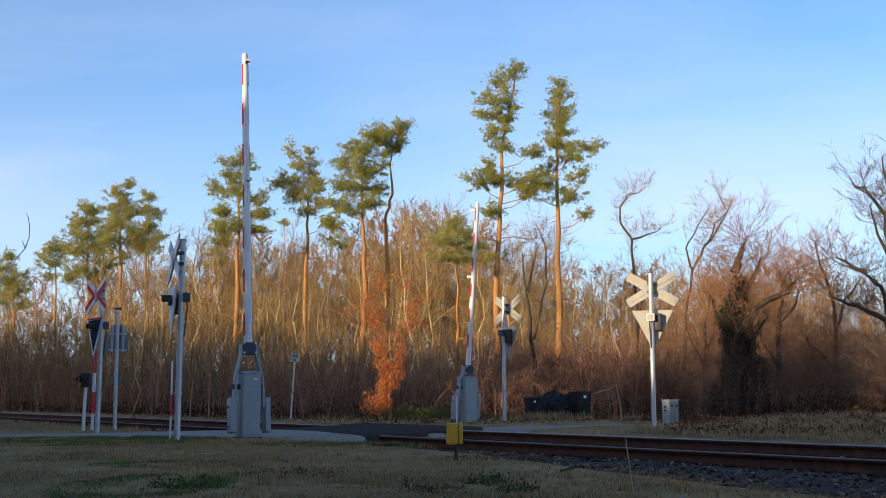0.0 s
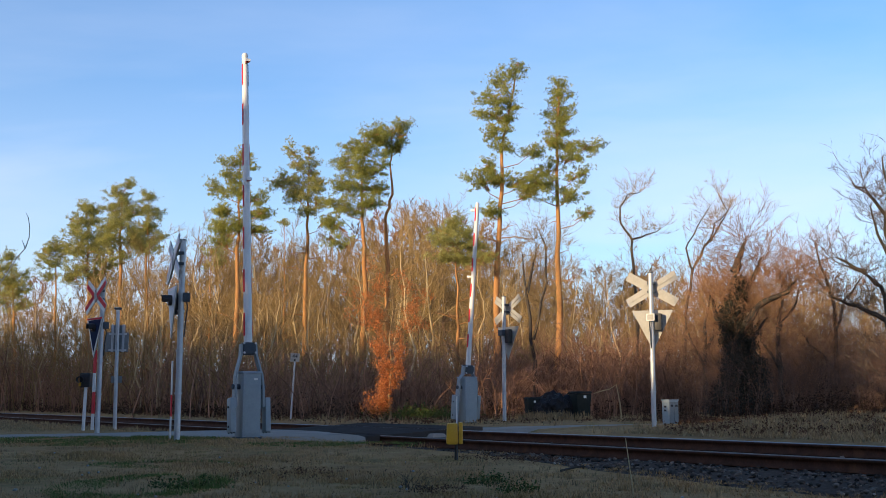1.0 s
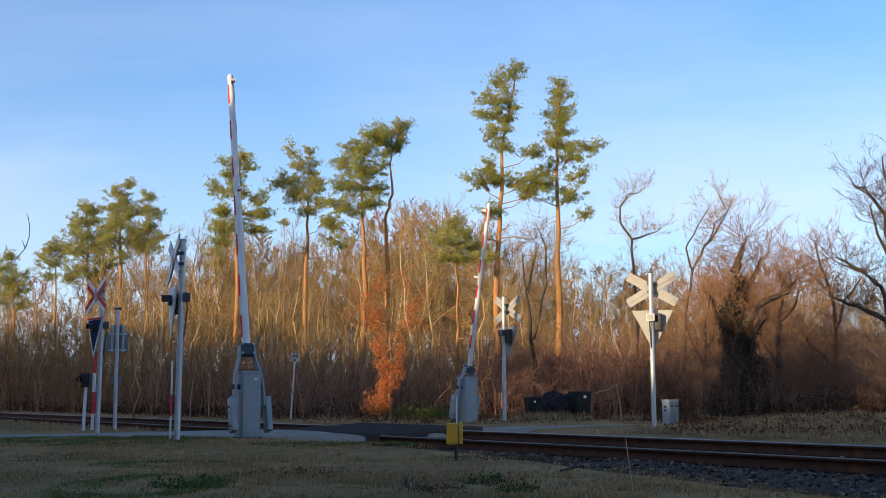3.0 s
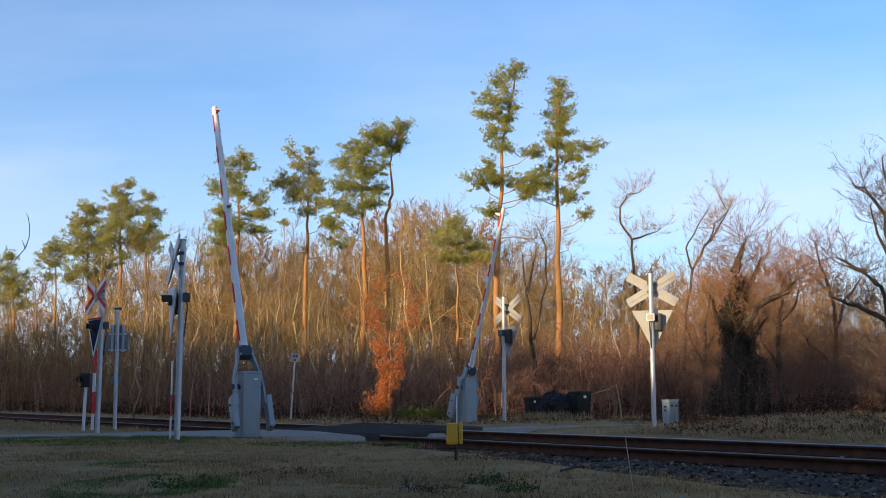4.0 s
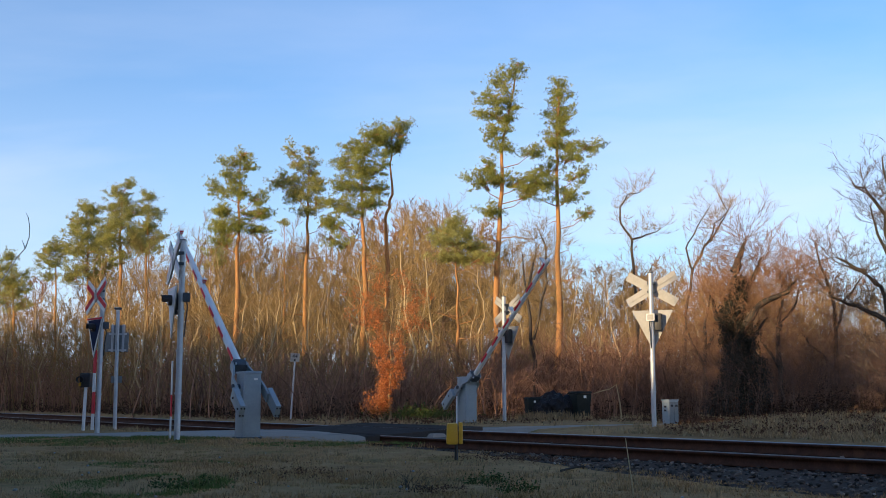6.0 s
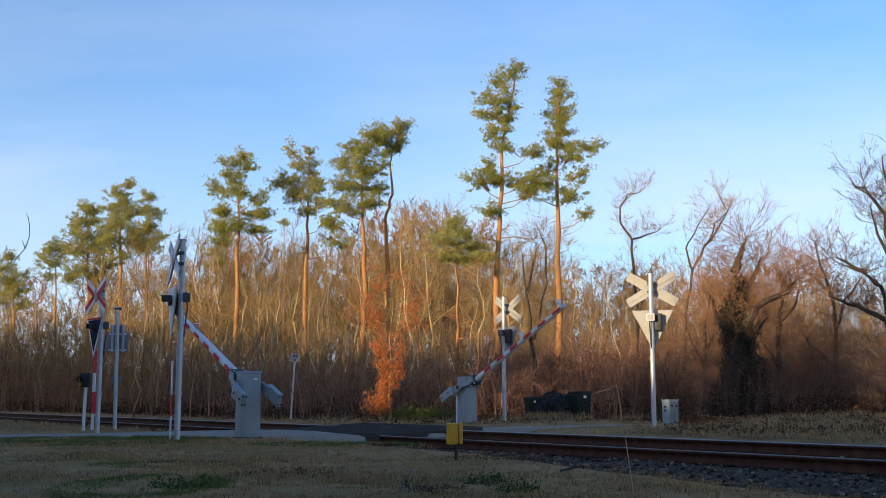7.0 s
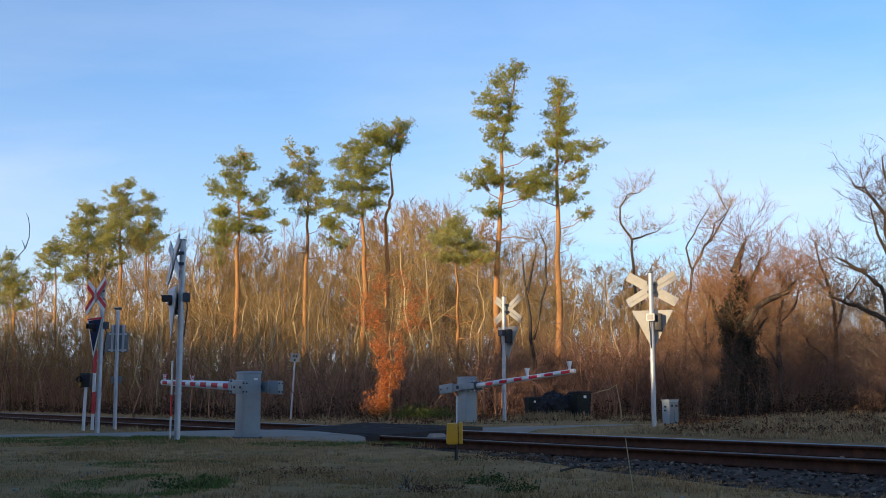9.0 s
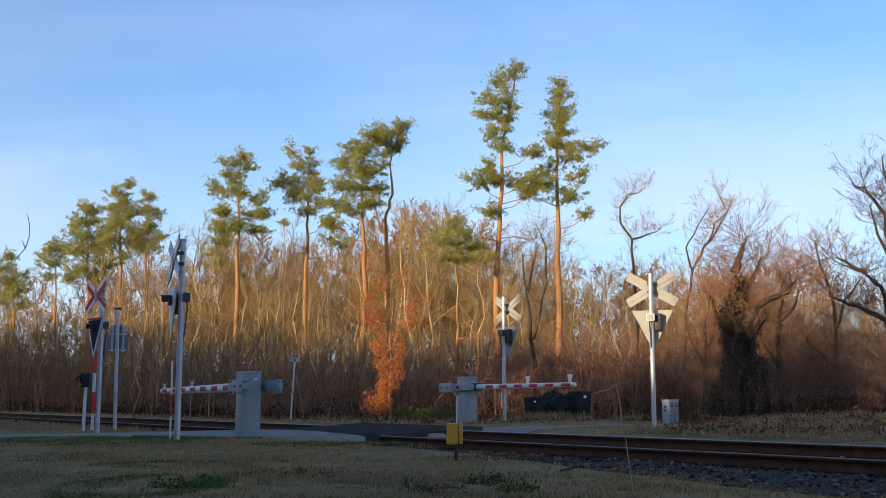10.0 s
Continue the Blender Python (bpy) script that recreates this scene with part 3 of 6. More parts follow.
RIGHT_BASE = pose(0.61, 28.41, 0.05, 0, 0, -61.2)
left_barrier, left_boom = barrier(LEFT_BASE, 6.36, "grey crossing barrier with long white and red boom")
right_barrier, right_boom = barrier(RIGHT_BASE, 4.72, "grey crossing barrier with short white and red boom", 0.82, 0.645, 0.54)


# ---- crossing masts ----
def crossing_mast(m, height, face, label, striped=False, film=None, box=None, marker=0.14):
    """A round steel mast with a crossbuck, a triangular board and a hooded lamp; face: the degrees its front turns to."""
    base = thing("crossing_signal_mast", m, label, "crossing sign", "crossing signal masts")
    bm = bmesh.new()
    rod(bm, (0, 0, -0.1), (0, 0, height), 0.050, 0.050, 20)
    part("pole", bm, M_GALV, base, "galvanised steel pole", True)
    bm = bmesh.new()
    rod(bm, (0, 0, height), (0, 0, height + 0.012), 0.060, 0.056, 20)
    part("pole_cap", bm, M_GREYDARK, base)
    t = pose(0, 0, 0, 0, 0, face + 90)       # local -y is the front
    off = -0.13
    zc = height - 0.335
    for k, a in enumerate((30, -30)):
        bm = bmesh.new()
        block(bm, 1.20, 0.014, 0.20, t @ pose(0, off - 0.016 * k, zc, 0, a, 0) @ Matrix.Translation((0, 0, -0.10)), bevel=0.003)
        board = part("cross_board", bm, M_SIGNBACK, base, "weathered aluminium cross board")
        bm = bmesh.new()
        for x0, x1 in ((-0.595, -0.10), (0.10, 0.595)):
            block(bm, x1 - x0, 0.004, 0.194, t @ pose(0, off - 0.010 - 0.016 * k, zc, 0, a, 0) @ Matrix.Translation(((x0 + x1) / 2, 0, -0.097)))
        part("board_face", bm, M_WHITE, board, "white board face")
        # film swaps the red for the copy with glare painted in
        for x0, x1 in ((-0.585, -0.07), (0.07, 0.585)):
            bm = bmesh.new()
            block(bm, x1 - x0, 0.004, 0.10, t @ pose(0, off - 0.014 - 0.016 * k, zc, 0, a, 0) @ Matrix.Translation(((x0 + x1) / 2, 0, -0.05 + 0.042 * (1 if x0 * a > 0 else -1))))
            part("red_panel", bm, film or M_RED, board, "red panel")
        for x0, x1 in ((-0.56, -0.14), (0.14, 0.56)):
            bm = bmesh.new()
            block(bm, x1 - x0, 0.014, 0.030, t @ pose(0, off + 0.014 + 0.006 * k, zc, 0, a, 0) @ Matrix.Translation(((x0 + x1) / 2, 0, -0.015)))
            part("stiffener", bm, M_SIGNBACK, board)
    for z in (zc + 0.09, zc - 0.09):
        bm = bmesh.new()
        block(bm, 0.16, 0.16, 0.05, t @ Matrix.Translation((0, off / 2, z)), bevel=0.006)
        part("bracket", bm, M_GREYDARK, base)
    # triangle pointing down
    zt = height - 0.79
    def tri(w, h, drop):
        return [(-w / 2, zt - drop), (w / 2, zt - drop), (0, zt - drop - h)]
    bm = bmesh.new()
    plate(bm, tri(0.88, 0.86, 0), 0.014, t @ Matrix.Translation((0, off - 0.02, 0)))
    board = part("triangle_board", bm, M_SIGNBACK, base, "triangular board pointing down")
    bm = bmesh.new()
    plate(bm, tri(0.86, 0.84, 0.008), 0.004, t @ Matrix.Translation((0, off - 0.0245, 0)))
    part("triangle_face", bm, M_WHITE, board, "white triangle border")
    bm = bmesh.new()
    plate(bm, tri(0.70, 0.685, 0.055), 0.004, t @ Matrix.Translation((0, off - 0.029, 0)))
    # with film the field is pale too, painting the sky's sheen
    part("triangle_field", bm, M_BLUEGLARE if film else M_NAVY, board, ("glare-whitened pale" if film else "dark") + " blue triangle field")
    bm = bmesh.new()
    plate(bm, [(-0.42, zt - 0.010), (0.42, zt - 0.010), (0.395, zt - 0.048), (-0.395, zt - 0.048)], 0.003, t @ Matrix.Translation((0, off - 0.0285, 0)))
    part("red_edge", bm, film or M_RED, board, "red upper edge")
    # lamp with its hood in front, housing behind
    zl = zt - 0.22
    bm = bmesh.new()
    rod(bm, t @ Vector((0, off - 0.02, zl)), t @ Vector((0, off - 0.085, zl)), 0.086, 0.086, 20)
    lamp = part("signal_lamp", bm, M_BLACK, base, "black signal lamp with hood", True)
    bm = bmesh.new()
    rod(bm, t @ Vector((0, off - 0.086, zl)), t @ Vector((0, off - 0.092, zl)), 0.074, 0.066, 20)
    part("lens", bm, M_LENS, lamp)
    bm = bmesh.new()
    prev = None
    for i in range(13):
        a = radians(-15 + 210 * i / 12)
        ring = []
        for r, y in ((0.088, -0.06), (0.088, -0.22 + 0.05 * abs(math.cos(a))), (0.082, -0.22 + 0.05 * abs(math.cos(a))), (0.082, -0.06)):
            ring.append(bm.verts.new(t @ Vector((r * math.cos(a), off + y, zl + r * math.sin(a)))))
        if prev:
            for k in range(4):
                bm.faces.new((prev[k], ring[k], ring[(k + 1) % 4], prev[(k + 1) % 4]))
        prev = ring
    part("hood", bm, M_BLACK, lamp)
    bm = bmesh.new()
    block(bm, 0.15, 0.14, 0.36, t @ Matrix.Translation((-0.14, off + 0.09, zl - 0.22)), bevel=0.02)
    part("lamp_housing", bm, M_BLACK, base, "black lamp housing", True)
    bm = bmesh.new()
    block(bm, 0.17, 0.12, 0.15, t @ Matrix.Translation((0.0, 0.075, zl - 0.02)), bevel=0.012)
    junction = part("junction_box", bm, box or M_GREYDARK, base, "small junction box", True)
    if box:
        bm = bmesh.new()
        for x0, x1, z0, z1 in ((-0.085, 0.085, 0.112, 0.13), (-0.085, 0.085, -0.02, -0.002), (-0.085, -0.067, -0.002, 0.112), (0.067, 0.085, -0.002, 0.112)):
            block(bm, x1 - x0, 0.008, z1 - z0, t @ Matrix.Translation(((x0 + x1) / 2, 0.139, zl + z0)))
        part("box_frame", bm, M_WHITE, junction, "white frame of the box")
    bm = bmesh.new()
    pts = [(0.02, 0.08, zl), (0.03, 0.10, zl - 0.10), (0.02, 0.08, zl - 0.30), (0.01, 0.06, zl - 0.60)]
    for p, q in zip(pts, pts[1:]):
        rod(bm, t @ Vector(p), t @ Vector(q), 0.012, n=8)
    part("cable", bm, M_BLACK, base)
    for z in (0.75, 1.45, 2.1):
        bm = bmesh.new()
        rod(bm, (0, 0, z), (0, 0, z + 0.03), 0.064, n=20)
        part("clamp_ring", bm, M_GALV, base)
    if striped:
        z0 = 0.02
        for i, h in enumerate((0.37, 0.35, 0.55) if film else (0.34, 0.45, 0.40, 0.48)):
            bm = bmesh.new()
            block(bm, marker, 0.02, h, t @ Matrix.Translation((0, -0.11, z0)), bevel=0.004)
            part("striped_marker", bm, (M_GALV if film else M_WHITE, M_RED)[i % 2], base, ("white", "red")[i % 2] + " section of the marker post")
            z0 += h + 0.002
    return base


crossing_mast(pose(-4.342, 18.32, -0.01), 3.30, -156.8, "galvanised crossing mast with crossbuck and signal lamp beside the barrier", True, M_REDGLARE, marker=0.08)
crossing_mast(pose(-7.296, 23.67, 0.0), 3.18, -141, "galvanised crossing mast with red and white crossbuck across the road", True)
crossing_mast(pose(1.601, 29.14, 0.06), 3.29, 36, "galvanised crossing mast with crossbuck seen from behind, beyond the track")
crossing_mast(pose(4.448, 23.61, 0.055), 3.29, 70, "sunlit crossing mast with crossbuck and triangle seen from behind", box=M_SIGNBACK)


# ---- the other posts and boxes ----
def lamp_post():
    base = thing("low_signal_post", pose(-7.70, 24.0, 0.0), "low white post with a black lamp box on top", "signal post")
    bm = bmesh.new()
    rod(bm, (0.0, 0, 0), (0.02, 0, 0.93), 0.035, 0.035, 14)
    part("post", bm, M_WHITE, base, smooth=True)
    bm = bmesh.new()
    block(bm, 0.22, 0.20, 0.30, Matrix.Translation((0.02, 0, 0.92)), bevel=0.02)
    lamp = part("lamp_box", bm, M_BLACK, base, "black lamp box", True)
    bm = bmesh.new()
    rod(bm, (-0.06, -0.10, 1.08), (-0.06, -0.20, 1.08), 0.07, 0.075, 16, cap=False)
    part("hood", bm, M_BLACK, lamp)
    bm = bmesh.new()
    block(bm, 0.05, 0.02, 0.08, Matrix.Translation((-0.075, -0.10, 0.94)))
    part("bracket", bm, M_YELLOW, lamp)


def sign_from_behind():
    base = thing("road_sign", pose(-7.317, 25.0, 0.0), "road sign on a steel pole seen from its grey back", "road sign")
    bm = bmesh.new()
    rod(bm, (0, 0, -0.05), (-0.03, 0, 2.68), 0.042, 0.042, 14)
    part("pole", bm, M_GALV, base, smooth=True)
    bm = bmesh.new()
    block(bm, 0.15, 0.10, 0.05, Matrix.Translation((-0.03, 0, 2.67)), bevel=0.01)
    part("pole_cap", bm, M_GREYDARK, base)
    for x0, x1, z0, z1, nm in ((-0.28, 0.24, 1.72, 2.16, "sign_plate"), (-0.17, 0.16, 2.16, 2.33, "upper_plate"), (-0.13, 0.12, 1.03, 1.18, "small_plate")):
        bm = bmesh.new()
        block(bm, x1 - x0, 0.012, z1 - z0, Matrix.Translation(((x0 + x1) / 2 - 0.02, 0.06, z0)), bevel=0.004)
        # grey plate backs, with their shade put into the darker colour
        pl = part(nm, bm, M_GREYSHADED, base, "grey back of a sign plate")
        if nm == "sign_plate":
            for x in (-0.14, 0.10):
                bm = bmesh.new()
                block(bm, 0.05, 0.03, 0.62, Matrix.Translation((x, 0.04, 1.72)))
                part("mounting_rail", bm, M_GALV, pl)
            for z in (1.74, 2.10):
                bm = bmesh.new()
                block(bm, 0.40, 0.02, 0.04, Matrix.Translation((-0.02, 0.03, z)))
                part("clamp_bar", bm, M_GALV, pl)


def text_part(words, size, material, parent, m):
    cu = bpy.data.curves.new("lettering", 'FONT')
    cu.body, cu.size, cu.extrude, cu.align_x, cu.align_y = words, size, 0.002, 'CENTER', 'CENTER'
    tmp = bpy.data.objects.new("tmp", cu)
    scene.collection.objects.link(tmp)
    me = bpy.data.meshes.new_from_object(tmp.evaluated_get(bpy.context.evaluated_depsgraph_get()))
    bpy.data.objects.remove(tmp)
    me.materials.clear()
    me.materials.append(material)
    ob = new("lettering", me)
    ob.parent = parent
    ob.matrix_basis = m
    return ob


def kilometre_sign():
    base = thing("kilometre_sign", pose(-4.90, 36.0, -0.05, 0, 3.2, 0), "small white number sign on a thin leaning pole", "sign")
    bm = bmesh.new()
    rod(bm, (0, 0, 0), (0, 0, 2.2), 0.03, 0.03, 12)
    part("pole", bm, M_GALV, base, smooth=True)
    bm = bmesh.new()
    block(bm, 0.30, 0.014, 0.28, Matrix.Translation((0, -0.04, 1.92)), bevel=0.02)
    # white plate painted grey to stand for the shade on it
    pl = part("plate", bm, M_SIGNBACK, base, "small white plate greyed in place of shade")
    text_part("44", 0.17, M_BLACK, pl, pose(0, -0.052, 2.10, 90, 0, 0))
    bm = bmesh.new()
    block(bm, 0.05, 0.006, 0.06, Matrix.Translation((0, -0.052, 1.95)))
    part("mark", bm, M_BLACK, pl)


def yellow_box():
    base = thing("trackside_box", pose(0.145, 14.0, gz(0.145, 14.0) - 0.01), "small yellow trackside box on a dark stake", "trackside box")
    z = 0.20
    bm = bmesh.new()
    rod(bm, (0.02, 0, 0), (0.02, 0, z + 0.05), 0.022, 0.022, 10)
    part("stake", bm, M_BLACK, base)
    bm = bmesh.new()
    block(bm, 0.15, 0.15, 0.265, Matrix.Translation((-0.03, 0, z)), bevel=0.03, taper=0.9)
    part("cover", bm, M_YELLOW, base, "rounded yellow cover", True)
    bm = bmesh.new()
    block(bm, 0.05, 0.17, 0.265, Matrix.Translation((0.075, 0, z + 0.008)), bevel=0.012)
    part("back_plate", bm, M_YELLOW, base, smooth=True)


def white_rod():
    base = thing("marker_rod", pose(0.31, 25.3, gz(0.31, 25.3)), "thin white marker rod beside the track", "marker rod")
    bm = bmesh.new()
    rod(bm, (0, 0, 0), (0, 0, 0.72), 0.016, 0.016, 10)
    part("rod", bm, M_WHITE, base)


def cabinet():
    base = thing("cable_cabinet", pose(5.38, 26.5, gz(5.38, 26.5), 0, 0, 38), "grey cable cabinet with two doors behind the mast", "cabinet")
    bm = bmesh.new()
    block(bm, 0.32, 0.22, 0.56, bevel=0.01)
    body = part("body", bm, M_GREY, base, smooth=True)
    bm = bmesh.new()
    block(bm, 0.35, 0.25, 0.03, Matrix.Translation((0, 0, 0.56)), bevel=0.008)
    part("roof", bm, M_GREY, body)
    for x in (-0.08, 0.08):
        bm = bmesh.new()
        block(bm, 0.145, 0.012, 0.50, Matrix.Translation((x, -0.115, 0.03)), bevel=0.004)
        # doors darker than the body: the shaded front is painted
        d = part("door", bm, M_GREYSHADED, base)
        bm = bmesh.new()
        block(bm, 0.08, 0.006, 0.05, Matrix.Translation((x, -0.124, 0.42)))
        part("vent", bm, M_BLACK, d)
    bm = bmesh.new()
    block(bm, 0.012, 0.18, 0.5, Matrix.Translation((-0.165, 0, 0.04)), bevel=0.004)
    sd = part("side_door", bm, M_GREY, base)
    for z in (0.40, 0.31):
        bm = bmesh.new()
        block(bm, 0.008, 0.06, 0.045, Matrix.Translation((-0.174, 0, z)))
        part("lock", bm, M_BLACK, sd)


def wheelie_bin(m, label):
    base = thing("wheeled_bin", m, label, "bin", "wheeled bins")
    bm = bmesh.new()
    block(bm, 0.46, 0.52, 0.70, pose(0, 0, 0.06, 180, 0, 0) @ Matrix.Translation((0, 0, -0.70)), bevel=0.03, taper=0.8)
    part("body", bm, M_BIN, base, smooth=True)
    bm = bmesh.new()
    block(bm, 0.50, 0.58, 0.05, Matrix.Translation((0, 0, 0.765)), bevel=0.02, taper=0.85)
    lid = part("lid", bm, M_BIN, base, smooth=True)
    bm = bmesh.new()
    rod(bm, (-0.24, 0.32, 0.76), (0.24, 0.32, 0.76), 0.016, n=10)
    part("handle", bm, M_BIN, lid)
    for x in (-0.24, 0.24):
        bm = bmesh.new()
        rod(bm, (x - 0.025, 0.23, 0.10), (x + 0.025, 0.23, 0.10), 0.10, n=20)
        part("wheel", bm, M_BLACK, base, smooth=True)
    bm = bmesh.new()
    block(bm, 0.08, 0.008, 0.07, Matrix.Translation((0.02, -0.262, 0.63)))
    part("sticker", bm, M_WHITE, base, "small white sticker")
    return base


def bin_bags():
    rng = random.Random(21)
    for x, y, sx, sy, sz in ((2.80, 30.9, 0.32, 0.30, 0.32), (3.12, 31.0, 0.38, 0.34, 0.42), (3.42, 31.2, 0.30, 0.3, 0.38), (3.02, 31.35, 0.42, 0.3, 0.47)):
        bm = bmesh.new()
        bmesh.ops.create_icosphere(bm, subdivisions=4, radius=1.0)
        o = Vector((rng.uniform(0, 50), rng.uniform(0, 50), 0))
        for v in bm.verts:
            k = 1 + 0.30 * noise.noise(v.co * 1.8 + o) + 0.18 * noise.noise(v.co * 5 + o) + 0.06 * noise.noise(v.co * 12 + o)
            v.co = Vector((v.co.x * sx * k, v.co.y * sy * k, max(-0.75, v.co.z) * sz * k))
        ob = part("bin_bag", bm, M_BAG, smooth=True)
        ob.matrix_basis = pose(x, y, gz(x, y) + sz * 0.72)
        tagged(ob, "crumpled black bin bag heaped between the bins", "bin bag", "heap of bin bags")


lamp_post()
sign_from_behind()
kilometre_sign()
yellow_box()
white_rod()
cabinet()
wheelie_bin(pose(2.48, 31.1, gz(2.48, 31.1), 0, 0, 12) @ Matrix.Scale(0.8, 4), "dark green-black wheeled rubbish bin on the verge")
wheelie_bin(pose(3.80, 31.0, gz(3.8, 31.0), 0, 0, 20), "black wheeled rubbish bin with a white sticker")
bin_bags()


# ---- trees ----
def bare_tree(rng, height, spread=0.42, trunk_r=0.09, limbs=11, twig=2, lean=0.05, start=0.3, sides=5, blade=0.007, bend=0.016):
    """A leafless tree as a soup: slot 0 trunk and limbs, slot 1 twigs."""
    so = Soup()
    n = 10
    ph = [rng.uniform(0, 6.283) for _ in range(4)]
    wob = [Vector((math.sin(ph[0] + i * 0.75) + 0.4 * math.sin(ph[1] + i * 1.9), math.sin(ph[2] + i * 0.8) + 0.4 * math.sin(ph[3] + i * 2.1), 0)) * height * bend for i in range(n)]
    drift = Vector((rng.uniform(-1, 1), rng.uniform(-1, 1), 0)) * lean * height
    pts = [Vector((0, 0, height * 0.93 * i / (n - 1))) + drift * (i / (n - 1)) ** 1.5 + (wob[i] if i else Vector()) for i in range(n)]
    rad = [trunk_r * (1 - 0.9 * (i / (n - 1))) + 0.006 for i in range(n)]
    so.tube([pts[0] - Vector((0, 0, 0.2))] + pts[1:], rad, sides, 0)

    def along(f):
        f *= n - 1
        i = min(int(f), n - 2)
        return pts[i].lerp(pts[i + 1], f - i), rad[i] + (rad[i + 1] - rad[i]) * (f - i)

    def grow(p, d, length, r, level):
        k = 4 if level == 0 else 2
        q = [p]
        dd = d.copy()
        for i in range(k):
            dd = (dd + Vector((rng.uniform(-1, 1), rng.uniform(-1, 1), rng.uniform(-0.2, 0.75))) * 0.26).normalized()
            q.append(q[-1] + dd * length / k)
        rr = [r * (1 - 0.8 * i / k) + 0.003 for i in range(k + 1)]
        so.tube(q, rr, 4 if level == 0 else 3, 0 if level == 0 else 1)
        if level == twig - 1:
            segs = []
            for i in range(6):
                f = rng.uniform(0.2, 1.0) * k
                j = min(int(f), k - 1)
                b = q[j].lerp(q[j + 1], f - j)
                e = b + (dd * 0.6 + Vector((rng.uniform(-1, 1), rng.uniform(-1, 1), rng.uniform(-0.2, 1.0)))).normalized() * length * rng.uniform(0.3, 0.65)
                segs.append((b, e))
                m2 = b.lerp(e, rng.uniform(0.3, 0.7))
                segs.append((m2, m2 + (e - b) * 0.4 + Vector((rng.uniform(-1, 1), rng.uniform(-1, 1), rng.uniform(-0.3, 0.8))) * length * 0.2))
            so.blades(segs, blade, 1, rng)
        elif level < twig:
            for i in range(8):
                f = rng.uniform(0.25, 1.0) * k
                j = min(int(f), k - 1)
                b = q[j].lerp(q[j + 1], f - j)
                side = Vector((rng.uniform(-1, 1), rng.uniform(-1, 1), rng.uniform(-0.1, 1.0)))
                grow(b, (dd * 0.7 + side * 0.8).normalized(), length * rng.uniform(0.32, 0.55), rr[j] * 0.5, level + 1)

    for i in range(limbs):
        f = start + (0.98 - start) * (i + rng.uniform(0, 0.8)) / limbs
        p, r = along(f)
        t = rng.uniform(0, 6.283)
        up = rng.uniform(0.5, 1.3)
        d = Vector((math.cos(t), math.sin(t), up)).normalized()
        grow(p, d, height * spread * (1.15 - 0.75 * f) * rng.uniform(0.7, 1.15), r * 0.55, 0)
    return so.arrays()


def whip_clump(rng, stems, h, spread, arch=0.25, shoots=9, r=0.010):
    """A clump of thin crooked stems with fine side shoots; slot 0."""
    so = Soup()
    segs = []
    for _ in range(stems):
        x, y = rng.gauss(0, spread), rng.gauss(0, spread)
        hh = h * rng.uniform(0.35, 1.0)
        l = Vector((rng.gauss(0, 1), rng.gauss(0, 1), 0)) * hh * arch
        pts = [Vector((x, y, -0.06))]
        for i in range(1, 4):
            f = i / 3
            pts.append(Vector((x, y, hh * f)) + l * f * f + Vector((rng.gauss(0, 1), rng.gauss(0, 1), 0)) * hh * 0.035)
        rr = r * rng.uniform(0.4, 1.3)
        so.tube(pts, [rr, rr * 0.8, rr * 0.55, rr * 0.2], 3, 0)
        for _ in range(shoots):
            f = rng.uniform(0.8, 2.99)
            p = pts[int(f)].lerp(pts[int(f) + 1], f - int(f))
            d = Vector((rng.gauss(0, 1), rng.gauss(0, 1), rng.uniform(-0.3, 1.4))).normalized() * hh * rng.uniform(0.10, 0.30)
            segs.append((p, p + d))
            m2 = p + d * rng.uniform(0.3, 0.7)
            segs.append((m2, m2 + Vector((rng.gauss(0, 1), rng.gauss(0, 1), rng.uniform(0, 1.2))).normalized() * hh * 0.09))
    so.blades(segs, r * 0.32, 0, rng)
    return so.arrays()


def wood_top(r):
    """Height of the wood's skyline by the direction r = x / y."""
    return float(np.interp(r, [-0.42, -0.36, -0.27, -0.22, -0.10, -0.04, 0.03, 0.07, 0.12, 0.2, 0.3, 0.42], [7.6, 8.2, 10.6, 10.9, 10.8, 12.2, 11.6, 9.7, 8.9, 8.6, 8.3, 8.3]))


def set_back(r, y, gap):
    """Keep the growth in direction r = x / y beyond the track: the new distance, and how much larger it then stands."""
    y2 = max(y, gap / (0.818 * r + 0.575))
    return y2, y2 / y


